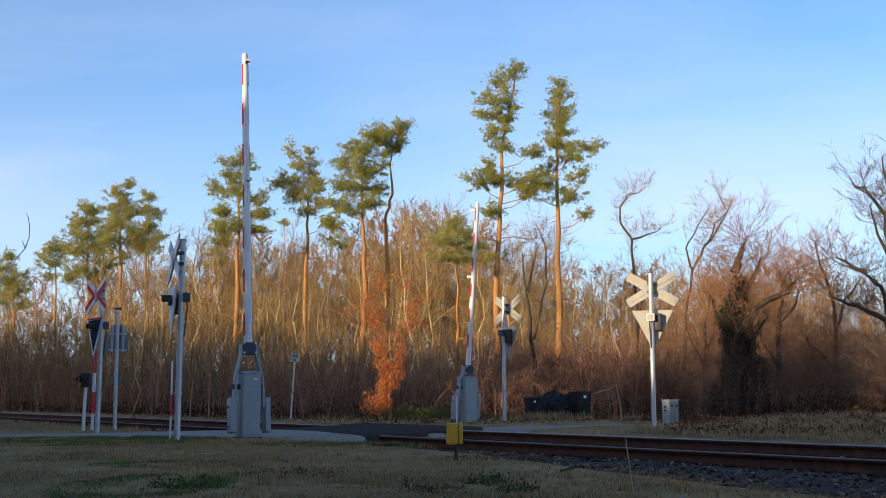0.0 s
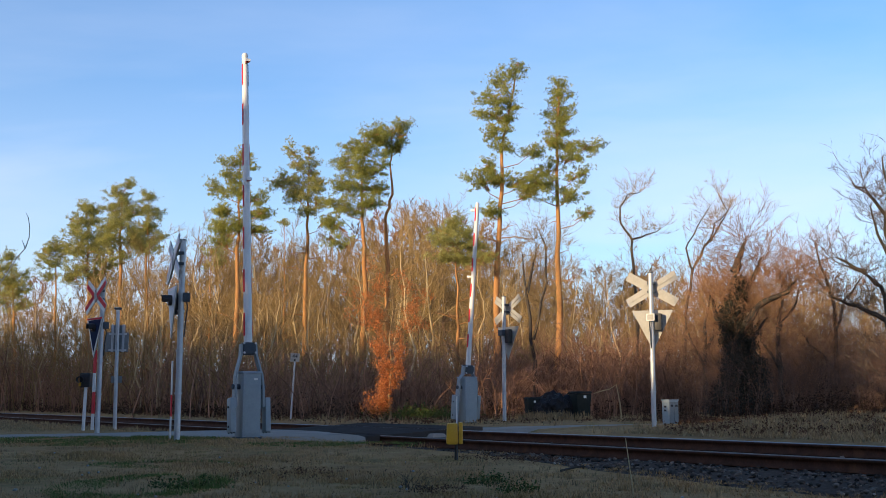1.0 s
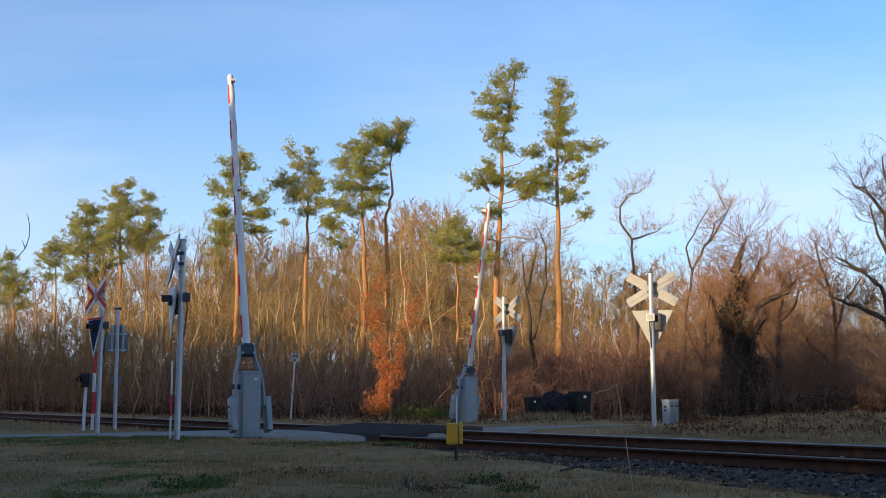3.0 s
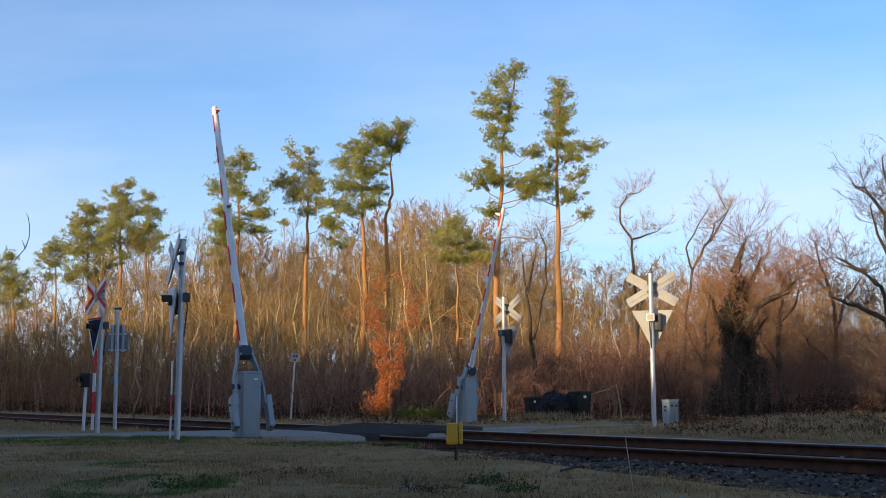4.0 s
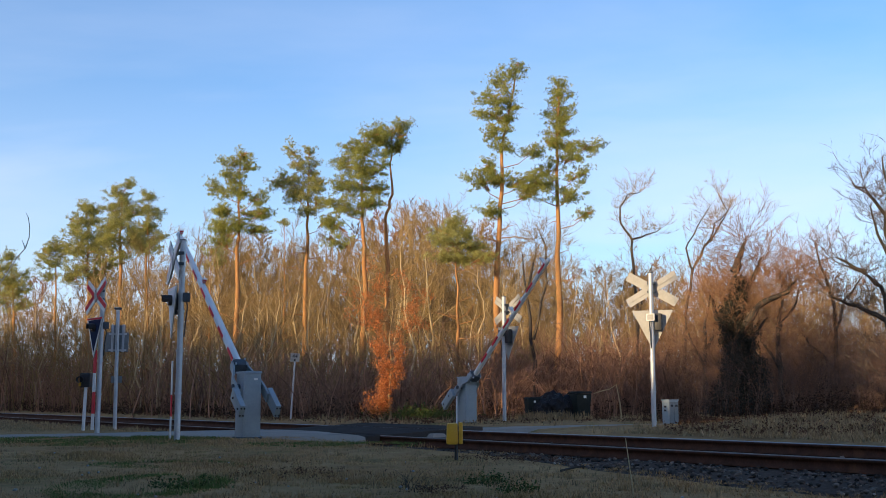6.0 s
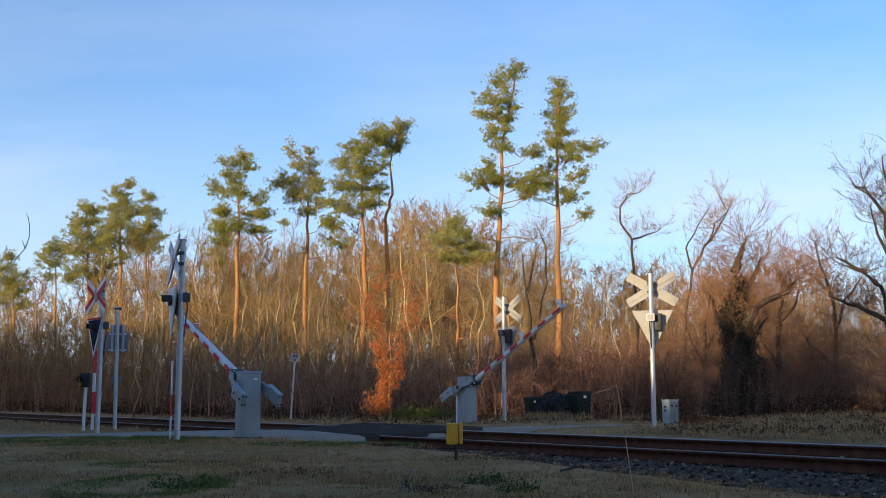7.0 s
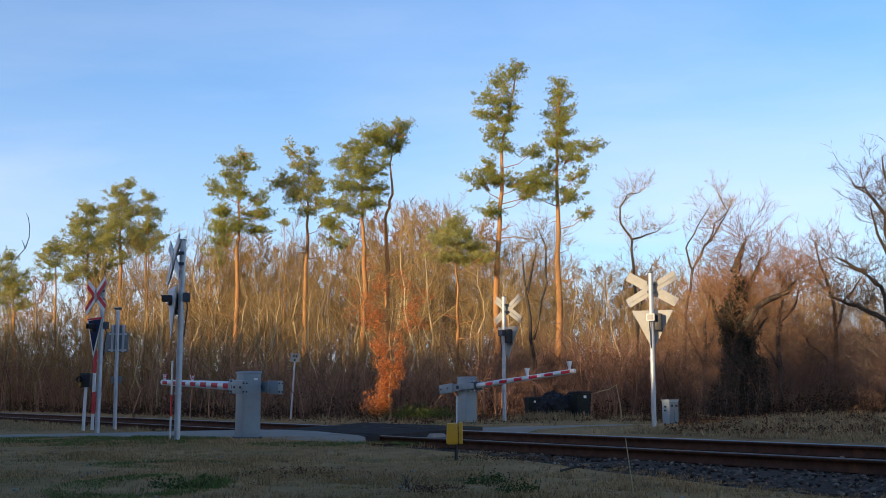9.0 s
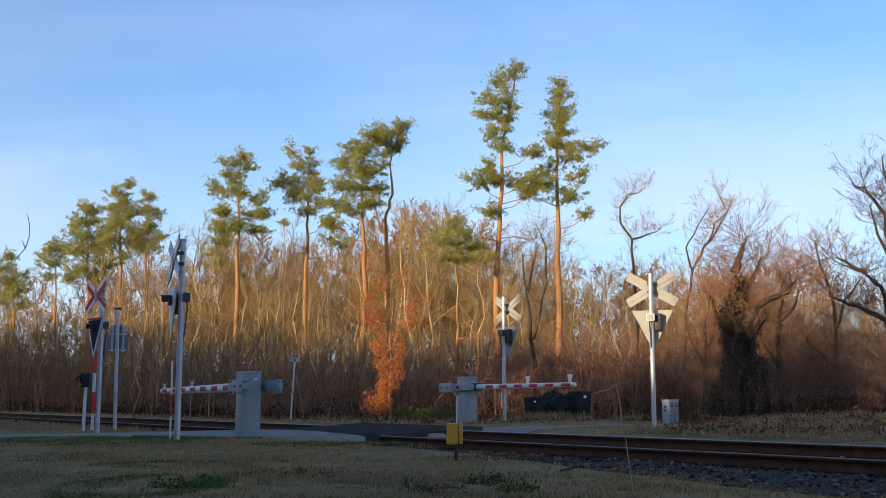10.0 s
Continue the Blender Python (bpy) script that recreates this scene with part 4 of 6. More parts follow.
def build_wood():
    rng = random.Random(31)
    var = [bare_tree(rng, 10.0, spread=rng.uniform(0.26, 0.36), trunk_r=rng.uniform(0.06, 0.10), limbs=rng.choice((9, 10, 11)), lean=0.05, start=0.28) for _ in range(9)]
    places = []
    for _ in range(145):
        y = rng.uniform(48, 84)
        r = rng.uniform(-0.47, 0.50)
        y, k = set_back(r, y, 18 + 0.12 * (y - 48))
        h = wood_top(r) * rng.uniform(0.72, 1.04) * y / 62
        x = r * y
        places.append((x, y, gz(x, y), h / 10.0, rng.uniform(0.75, 1.0)))
    for _ in range(40):
        y = rng.uniform(50, 80)
        r = rng.uniform(0.04, 0.42)
        h = wood_top(r) * rng.uniform(0.7, 0.95) * y / 62
        places.append((r * y, y, gz(r * y, y), h / 10.0, rng.uniform(0.8, 1.1)))
    so = Soup()
    scatter(so, var, places, rng)
    tagged(so.ob("bare_woodland", [M_BARK, M_TWIG]), "leafless winter wood of slender sunlit trees", "woodland", kind="stuff")
    # tall trees with fans of fine upright twigs above the pale stems
    fans = [bare_tree(rng, 10.0, spread=0.24, trunk_r=0.07, limbs=14, lean=0.03, start=0.3, blade=0.012) for _ in range(5)]
    places = []
    for _ in range(80):
        y = rng.uniform(66, 96)
        r = rng.uniform(-0.2, 0.07)
        h = wood_top(r) * rng.uniform(0.74, 1.0) * y / 62
        places.append((r * y, y, gz(r * y, y), h / 10.0, rng.uniform(0.8, 1.0)))
    so = Soup()
    scatter(so, fans, places, rng)
    tagged(so.ob("twiggy_woodland", [M_BARK, M_TWIG]), "taller bare trees with fans of fine sunlit twigs", "woodland", kind="stuff")
    # the depth of the wood, closing the view between the stems; darker twigs stand in for its shade
    deep = [bare_tree(rng, 10.0, spread=rng.uniform(0.26, 0.34), trunk_r=0.09, limbs=10, lean=0.04, start=0.12, blade=0.028) for _ in range(6)]
    places = []
    for _ in range(120):
        r = rng.uniform(-0.47, 0.50)
        y, k = set_back(r, rng.uniform(88, 125), 24)
        h = wood_top(r) * rng.uniform(0.66, 0.97) * y / 64
        places.append((r * y, y, gz(r * y, y), h / 10.0, rng.uniform(0.8, 1.1)))
    for name, some, m, lab in (("deep_shade_woodland", places[::2], M_TWIGGREYSHADE, "grey-brown depth of the leafless wood, darker twigs painting its shade"), ("deep_shade_russet_woodland", places[1::2], M_TWIGRED, "russet depth of the leafless wood, darker twigs painting its shade")):
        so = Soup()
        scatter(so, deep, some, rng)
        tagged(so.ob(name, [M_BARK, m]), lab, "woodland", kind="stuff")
    # taller, crooked sunlit stems standing in the edge
    poles = [bare_tree(rng, 10.0, spread=rng.uniform(0.18, 0.27), trunk_r=rng.uniform(0.07, 0.12), limbs=9, lean=0.05, start=0.4, sides=7, bend=0.03) for _ in range(9)]
    places = []
    for _ in range(130):
        y = rng.uniform(43, 58)
        r = rng.uniform(-0.45, 0.24)
        y, k = set_back(r, y, 17.4 + 0.15 * (y - 43))
        h = wood_top(r) * rng.uniform(0.5, 0.95) * y / 62
        places.append((r * y, y, gz(r * y, y), h / 10.0, rng.uniform(0.8, 1.2)))
    for _ in range(36):
        y = rng.uniform(40, 50)
        r = rng.uniform(0.25, 0.46)
        h = wood_top(r) * rng.uniform(0.6, 0.95) * y / 62
        places.append((r * y, y, gz(r * y, y), h / 10.0, rng.uniform(0.8, 1.2)))
    so = Soup()
    scatter(so, poles, places, rng)
    tagged(so.ob("slender_stems", [M_STEM, M_TWIG]), "slender crooked sunlit trunks along the edge of the wood", "trees", kind="stuff")
    # young growth along the edge
    clumps = [whip_clump(rng, 8, 1.0, 0.14, 0.24, 12, 0.0045) for _ in range(8)]
    places = []
    for _ in range(700):
        y = rng.uniform(42, 64)
        r = rng.uniform(-0.46, 0.48)
        y, k = set_back(r, y, 17.2 + 0.2 * (y - 42))
        x = r * y
        h = rng.uniform(1.8, 5.0) * k * (1.0 if r < 0.08 else 0.9)
        places.append((x, y, gz(x, y), h, rng.uniform(0.7, 1.0)))
    for name, some, m, lab in (("young_growth", [p for p in places if p[0] / p[1] < 0.02], M_TWIG, "dense bare saplings along the edge of the wood"),
                               ("russet_saplings", [p for p in places if p[0] / p[1] >= 0.02], M_TWIGRED, "dense russet bare saplings along the edge of the wood")):
        so = Soup()
        scatter(so, clumps, some, rng)
        tagged(so.ob(name, [m]), lab, "saplings", kind="stuff")
    low = [whip_clump(rng, 10, 1.0, 0.22, 0.42, 7, 0.007) for _ in range(8)]
    tall = [whip_clump(rng, 9, 1.0, 0.24, 0.42, 20, 0.0022) for _ in range(8)]
    places, red = [], []
    for _ in range(900):
        y = rng.uniform(36.5, 47)
        r = rng.uniform(-0.46, 0.5)
        y, k = set_back(r, y, 16.6 + 0.35 * (y - 36.5))
        x = r * y
        places.append((x, y, gz(x, y), rng.uniform(0.9, 2.9) * k, rng.uniform(0.8, 1.3)))
    for _ in range(260):
        y = rng.uniform(58, 76)
        r = rng.uniform(-0.44, 0.2)
        y, k = set_back(r, y, 20 + 0.1 * (y - 58))
        places.append((r * y, y, gz(r * y, y), rng.uniform(2.2, 5.2) * k, rng.uniform(0.8, 1.2)))
    dark = []
    for _ in range(430):
        y = rng.uniform(31.5, 43)
        r = rng.uniform(0.222, 0.5)
        x = r * y
        tall_one = y > 35.5 and rng.random() < 0.75
        (red if tall_one else dark).append((x, y, gz(x, y), rng.uniform(2.2, 4.6) if tall_one else rng.uniform(1.0, 3.2), rng.uniform(0.6, 1.0)))
    for _ in range(150):
        y = rng.uniform(40, 46)
        r = rng.uniform(0.03, 0.2)
        x = r * y
        places.append((x, y, gz(x, y), rng.uniform(1.6, 4.0), rng.uniform(0.6, 1.0)))
    # the right part's darker copy puts shade into the colour
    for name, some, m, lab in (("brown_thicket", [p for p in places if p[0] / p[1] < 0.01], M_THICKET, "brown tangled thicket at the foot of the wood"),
                               ("dark_thicket", [p for p in places if p[0] / p[1] >= 0.01], M_THICKETSHADE, "tangled thicket at the foot of the wood, brown darkened in place of shade")):
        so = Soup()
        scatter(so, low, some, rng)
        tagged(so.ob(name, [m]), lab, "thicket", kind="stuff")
    # low front scrub: its shade is painted by the darker material
    so = Soup()
    scatter(so, tall, dark, rng)
    tagged(so.ob("shade_dark_scrub", [M_SHADESCRUB]), "dense bare scrub beside the track, darkened in place of shade", "scrub", kind="stuff")
    so = Soup()
    scatter(so, tall, red, rng)
    tagged(so.ob("reddish_scrub", [M_TWIGRED]), "tall reddish-brown bare scrub beside the track", "scrub", kind="stuff")


def tuft(rng, n, r):
    """A ball of needles: thin triangles that point outwards and up."""
    vs, fs = [], []
    for i in range(n):
        d = Vector((rng.gauss(0, 1), rng.gauss(0, 1), rng.gauss(0.55, 0.7))).normalized()
        s = d.cross(Vector((rng.uniform(-1, 1), rng.uniform(-1, 1), rng.uniform(-1, 1))))
        if s.length < 0.1:
            continue
        s = s.normalized() * r * 0.11
        c = Vector((rng.uniform(-1, 1), rng.uniform(-1, 1), rng.uniform(-1, 1))) * r * 0.25
        k = len(vs)
        vs += [c - s, c + s, c + d * r * rng.uniform(0.7, 1.2)]
        fs.append((k, k + 1, k + 2))
    return np.array([tuple(v) for v in vs]), np.array(fs), np.zeros(len(fs), int)


TUFTS = [tuft(random.Random(70 + i), 8, 1.0) for i in range(8)]


def pine(name_label, x, y, trunk, pads, r0, seed, needles, dead=3):
    """A Scots pine. trunk: (offset across, height) points; pads: (offset across, height, half width, half height) of its needle masses."""
    rng = random.Random(seed)
    k = set_back(x / y, y, 18.5)[1]
    x, y, r0 = x * k, y * k, r0 * k
    trunk = [(a * k, b * k) for a, b in trunk]
    pads = [tuple(v * k for v in p) for p in pads]
    base = thing("pine_tree", pose(x, y, gz(x, y)), name_label, "tree", "pine trees")
    top = trunk[-1][1]
    so = Soup()
    fine = []
    for (a, b), (c, d) in zip(trunk, trunk[1:]):
        for i in range(4):
            f = i / 4
            fine.append(Vector((a + (c - a) * f + rng.uniform(-0.06, 0.06), rng.uniform(-0.06, 0.06), b + (d - b) * f)))
    fine.append(Vector((trunk[-1][0], 0, top)))
    fine[0].z = -0.2
    so.tube(fine, [r0 * (1 - 0.93 * max(p.z, 0) / top) ** 0.9 for p in fine], 9, 0)
    so.ob("trunk", [M_PINEBARK], base, "orange-brown scaly bark", True)

    def stem_at(z):
        for p, q in zip(fine, fine[1:]):
            if p.z <= z <= q.z:
                return p.lerp(q, (z - p.z) / max(1e-3, q.z - p.z))
        return fine[-1].copy()

    limbs = Soup()
    leaves = Soup()
    places = []
    for px, pz, rw, rh in pads:
        depth = rng.uniform(-0.8, 0.35) * rw
        c = Vector((px, depth, pz))
        s = stem_at(min(max(pz - rh * 0.9 - abs(px - stem_at(pz).x) * 0.35, 1.0), top - 0.2))
        mid = s.lerp(c, 0.5) + Vector((0, 0, -0.12 * (c - s).length))
        rr = max(0.016, r0 * 0.2 * (1 - 0.6 * s.z / top))
        limbs.tube([s, mid, c], [rr, rr * 0.7, rr * 0.4], 4, 0)
        for _ in range(max(6, int(50 / k / k * rw * (rh + 0.3 * k)))):
            # flat sprays of needles at the ends of the twigs, swept up at their tips
            v = Vector((rng.gauss(0, 1), rng.gauss(0, 1), rng.gauss(0, 1))).normalized() * rng.uniform(0.05, 1.15) ** 0.6
            q = c + Vector((v.x * rw * 1.02, v.y * rw * 0.8, v.z * rh * 1.2))
            sr = rng.choice((0.12, 0.18, 0.23, 0.29)) * rng.uniform(0.8, 1.2) * k
            out = Vector((v.x, v.y, 0.35 + 0.5 * v.z)).normalized() * sr
            for _ in range(int(8 + 27 * (sr / k / 0.24) ** 2)):
                g = Vector((rng.gauss(0, 0.45), rng.gauss(0, 0.45), rng.gauss(0, 0.26))) * sr + out * rng.uniform(-0.8, 0.9)
                places.append((q.x + g.x, q.y + g.y, q.z + g.z, rng.uniform(0.055, 0.105) * k, 1.1))
        for _ in range(7):
            v = Vector((rng.uniform(-1, 1), rng.uniform(-0.8, 0.8), rng.uniform(-0.5, 0.8)))
            q = c + Vector((v.x * rw, v.y * rw, v.z * rh)) * 0.9
            limbs.tube([s.lerp(c, rng.uniform(0.5, 0.95)), c.lerp(q, 0.5), q], [0.02, 0.014, 0.006], 3, 0)
    for _ in range(dead + 3):
        z = top * rng.uniform(0.3, 0.62)
        s = stem_at(z)
        d = Vector((rng.choice((-1, 1)) * rng.uniform(0.5, 1), rng.uniform(-0.6, 0.6), rng.uniform(-0.1, 0.5)))
        l = rng.uniform(0.6, 1.8)
        limbs.tube([s, s + d * l * 0.5, s + d * l + Vector((0, 0, rng.uniform(-0.2, 0.3)))], [0.03, 0.018, 0.006], 4, 0)
    scatter(leaves, TUFTS, places, rng)
    tagged(limbs.ob("branchwork", [M_PINEBARK], base), kind="stuff")
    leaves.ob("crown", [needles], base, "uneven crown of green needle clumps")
    return base


pine("tall Scots pine with orange bark in the wood", 2.30, 46, [(0.0, 0.0), (-0.01, 2.15), (-0.03, 5.92), (0.13, 8.55), (0.22, 11.23), (0.62, 12.95), (0.95, 14.95)],
     [(0.92, 14.82, 0.26, 0.2), (0.63, 14.45, 0.4, 0.33), (0.26, 13.95, 0.52, 0.33), (-0.22, 13.32, 0.75, 0.33), (0.5, 13.08, 0.47, 0.38), (-0.18, 12.58, 0.66, 0.28), (0.32, 12.33, 0.52, 0.28), (-0.23, 11.72, 0.7, 0.28), (0.12, 11.18, 0.42, 0.21), (-0.29, 10.37, 0.52, 0.38), (-0.77, 9.64, 0.66, 0.38), (0.11, 9.76, 0.52, 0.33), (1.07, 9.76, 0.8, 0.35), (1.78, 9.64, 0.47, 0.38), (1.3, 9.16, 0.61, 0.28), (-0.44, 8.43, 0.56, 0.23), (1.56, 10.98, 0.61, 0.23)],
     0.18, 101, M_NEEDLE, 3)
pine("tall Scots pine with orange bark in the wood", 4.94, 47, [(0.0, 0.0), (-0.02, 2.19), (-0.0, 6.76), (0.02, 10.46), (0.02, 12.21), (0.11, 14.49)],
     [(0.15, 14.24, 0.31, 0.29), (0.22, 13.73, 0.53, 0.29), (0.14, 13.17, 0.72, 0.34), (0.18, 12.59, 0.62, 0.34), (-0.0, 12.01, 0.72, 0.29), (0.36, 11.58, 0.62, 0.24), (1.46, 11.46, 0.58, 0.19), (0.47, 10.83, 0.86, 0.34), (-0.51, 10.46, 0.53, 0.34), (0.87, 10.16, 0.53, 0.34), (-0.52, 9.71, 0.48, 0.29), (0.44, 9.22, 0.72, 0.29), (1.28, 8.48, 0.29, 0.22), (-0.25, 11.58, 0.43, 0.19)],
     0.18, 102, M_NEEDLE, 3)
pine("tall Scots pine with orange bark in the wood", -3.49, 48, [(0.0, 0.0), (0.02, 3.2), (0.14, 5.65), (0.0, 7.64), (-0.09, 9.15), (0.01, 12.2)],
     [(0.38, 12.2, 0.78, 0.34), (-0.31, 11.64, 0.69, 0.37), (0.26, 11.49, 0.83, 0.39), (-0.81, 10.92, 0.49, 0.34), (-0.1, 10.67, 0.93, 0.49), (0.65, 10.67, 0.59, 0.39), (-0.89, 9.91, 0.64, 0.44), (-0.09, 9.78, 0.83, 0.49), (0.7, 9.78, 0.49, 0.39), (-1.08, 9.03, 0.64, 0.34), (-1.32, 8.2, 0.54, 0.34), (-0.33, 8.85, 0.64, 0.34), (0.29, 9.03, 0.64, 0.29), (-1.06, 7.44, 0.54, 0.29)],
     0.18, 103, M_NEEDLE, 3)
pine("tall Scots pine with orange bark in the wood", -2.38, 49, [(0.0, 0.0), (-0.02, 3.25), (-0.15, 7.54), (-0.18, 8.56), (0.06, 9.72), (-0.02, 11.14), (0.15, 12.58), (0.53, 12.92)],
     [(0.48, 12.92, 0.4, 0.25), (0.02, 12.65, 0.6, 0.28), (0.53, 12.45, 0.3, 0.25), (0.1, 11.87, 0.45, 0.35), (-0.41, 12.18, 0.4, 0.3), (0.36, 11.79, 0.25, 0.2)],
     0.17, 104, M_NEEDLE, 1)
pine("tall Scots pine with orange bark in the wood", -6.41, 52, [(0.0, 0.0), (-0.03, 3.41), (-0.08, 6.88), (-0.06, 8.78), (-0.05, 11.51), (0.01, 12.56)],
     [(0.01, 12.29, 0.32, 0.32), (-0.46, 11.73, 0.58, 0.37), (0.14, 11.51, 0.42, 0.37), (-0.99, 10.96, 0.58, 0.37), (-0.18, 10.82, 0.85, 0.42), (0.5, 10.69, 0.48, 0.37), (-1.58, 10.82, 0.42, 0.27), (-0.57, 10.14, 0.69, 0.34), (0.51, 9.87, 0.53, 0.32), (-0.02, 9.46, 0.58, 0.27), (0.88, 8.91, 0.37, 0.24), (-0.85, 12.34, 0.24, 0.32)],
     0.16, 105, M_NEEDLE_DULL, 5)
pine("tall Scots pine with orange bark in the wood", -9.24, 50, [(0.0, 0.0), (-0.08, 3.31), (-0.1, 6.38), (-0.1, 8.46), (-0.1, 10.3), (-0.03, 11.89)],
     [(-0.03, 11.75, 0.41, 0.26), (-0.49, 11.36, 0.46, 0.31), (0.17, 11.22, 0.46, 0.26), (-0.34, 10.69, 0.66, 0.36), (-1.11, 10.17, 0.46, 0.31), (-0.06, 9.9, 0.82, 0.31), (0.72, 9.64, 0.51, 0.26), (-0.82, 9.19, 0.66, 0.36), (0.35, 9.11, 0.77, 0.31), (1.0, 8.98, 0.46, 0.2), (-0.93, 8.33, 0.61, 0.31), (0.75, 8.25, 0.51, 0.26), (-0.15, 8.46, 0.51, 0.26), (-0.78, 7.62, 0.46, 0.2)],
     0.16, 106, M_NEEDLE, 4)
pine("slender Scots pine in the wood", 0.50, 45, [(0.0, 0.0), (0.05, 2.12), (0.1, 4.87), (0.06, 6.03), (0.01, 7.79)],
     [(0.01, 7.79, 0.46, 0.21), (-0.36, 7.44, 0.64, 0.25), (0.38, 7.39, 0.51, 0.23), (-0.13, 6.92, 0.87, 0.28), (0.75, 6.85, 0.46, 0.23), (-0.36, 6.38, 0.6, 0.23), (0.45, 6.27, 0.64, 0.23), (1.26, 6.38, 0.6, 0.21)],
     0.1, 107, M_NEEDLE_DULL, 5)
pine("tall Scots pine with orange bark in the wood", -17.34, 60, [(0.0, 0.0), (-0.06, 2.63), (-0.26, 7.54), (-0.36, 9.41), (-0.34, 11.92), (0.27, 12.4)],
     [(0.15, 12.3, 0.35, 0.27), (-0.58, 11.86, 0.78, 0.27), (-0.35, 11.39, 1.02, 0.27), (-0.64, 10.91, 0.94, 0.31), (0.09, 10.6, 0.86, 0.31), (-0.91, 10.04, 0.71, 0.39), (-0.07, 9.91, 1.02, 0.47), (-0.56, 9.03, 0.86, 0.47), (0.51, 9.25, 0.78, 0.47), (1.21, 8.79, 0.86, 0.39), (-0.23, 8.32, 0.63, 0.31)],
     0.18, 108, M_NEEDLE_DULL, 4)
pine("slender Scots pine in the wood", -19.70, 62, [(0.0, 0.0), (-0.11, 2.7), (-0.3, 7.77), (-0.44, 10.35), (-0.59, 11.59)],
     [(-0.58, 11.39, 0.49, 0.32), (-0.15, 11.07, 0.65, 0.32), (-1.09, 10.61, 0.65, 0.36), (-0.35, 10.51, 0.73, 0.36), (-0.57, 9.77, 0.97, 0.45), (0.33, 9.54, 0.65, 0.4), (-1.02, 9.06, 0.81, 0.45), (-0.21, 8.74, 0.89, 0.45), (-0.49, 7.84, 1.13, 0.53), (-1.27, 7.45, 0.65, 0.4), (0.23, 7.45, 0.73, 0.32)],
     0.15, 109, M_NEEDLE_DULL, 3)
pine("slender Scots pine in the wood", -16.61, 63, [(0.0, 0.0), (-0.09, 2.74), (-0.41, 7.89), (-0.44, 10.51), (-0.34, 12.33)],
     [(-0.3, 12.16, 0.41, 0.37), (-0.63, 11.43, 0.66, 0.37), (-0.01, 11.23, 0.58, 0.37), (-0.37, 10.57, 0.82, 0.37), (-0.91, 10.02, 0.66, 0.37), (-0.02, 9.85, 0.66, 0.41), (-0.45, 9.2, 0.91, 0.41)],
     0.14, 110, M_NEEDLE_DULL, 3)
pine("slender Scots pine in the wood", -22.18, 64, [(0.0, 0.0), (-0.12, 2.78), (-0.31, 6.69), (-0.41, 9.67)],
     [(-0.38, 9.54, 0.59, 0.29), (-0.75, 9.07, 0.59, 0.33), (-0.02, 9.01, 0.67, 0.33), (-0.45, 8.41, 0.84, 0.38), (-0.78, 7.68, 0.5, 0.33)],
     0.12, 111, M_NEEDLE_DULL, 3)
pine("slender Scots pine in the wood", -22.32, 58, [(0.0, 0.0), (-0.03, 2.61), (-0.19, 4.97), (-0.47, 8.11)],
     [(-0.4, 7.96, 0.38, 0.27), (-0.67, 7.36, 0.61, 0.38), (-0.05, 6.91, 0.61, 0.34), (-0.53, 6.46, 0.83, 0.45), (0.23, 6.16, 0.68, 0.38), (-0.63, 5.57, 0.83, 0.38), (0.42, 5.33, 0.61, 0.3)],
     0.14, 112, M_NEEDLE_DULL, 3)
pine("thin dark dead pine stem in the wood", -7.83, 55, [(0.0, 0.0), (-0.04, 2.46), (-0.09, 6.39), (-0.15, 9.48)],
     [(-0.15, 9.39, 0.17, 0.2)],
     0.07, 113, M_NEEDLE_DULL, 6)
pine("slender Scots pine in the wood", -19.97, 66, [(0.0, 0.0), (-0.11, 2.84), (-0.34, 7.55), (-0.46, 10.46)],
     [(-0.45, 10.29, 0.6, 0.39), (-0.72, 9.43, 0.78, 0.43), (-0.01, 8.58, 0.78, 0.43)],
     0.11, 114, M_NEEDLE_DULL, 2)
pine("slender Scots pine in the wood", -11.86, 57, [(0.0, 0.0), (-0.06, 2.53), (-0.22, 6.02), (-0.23, 8.37)],
     [(-0.14, 8.23, 0.52, 0.26), (0.17, 7.72, 0.41, 0.23), (-0.41, 7.49, 0.35, 0.2)],
     0.09, 115, M_NEEDLE_DULL, 3)


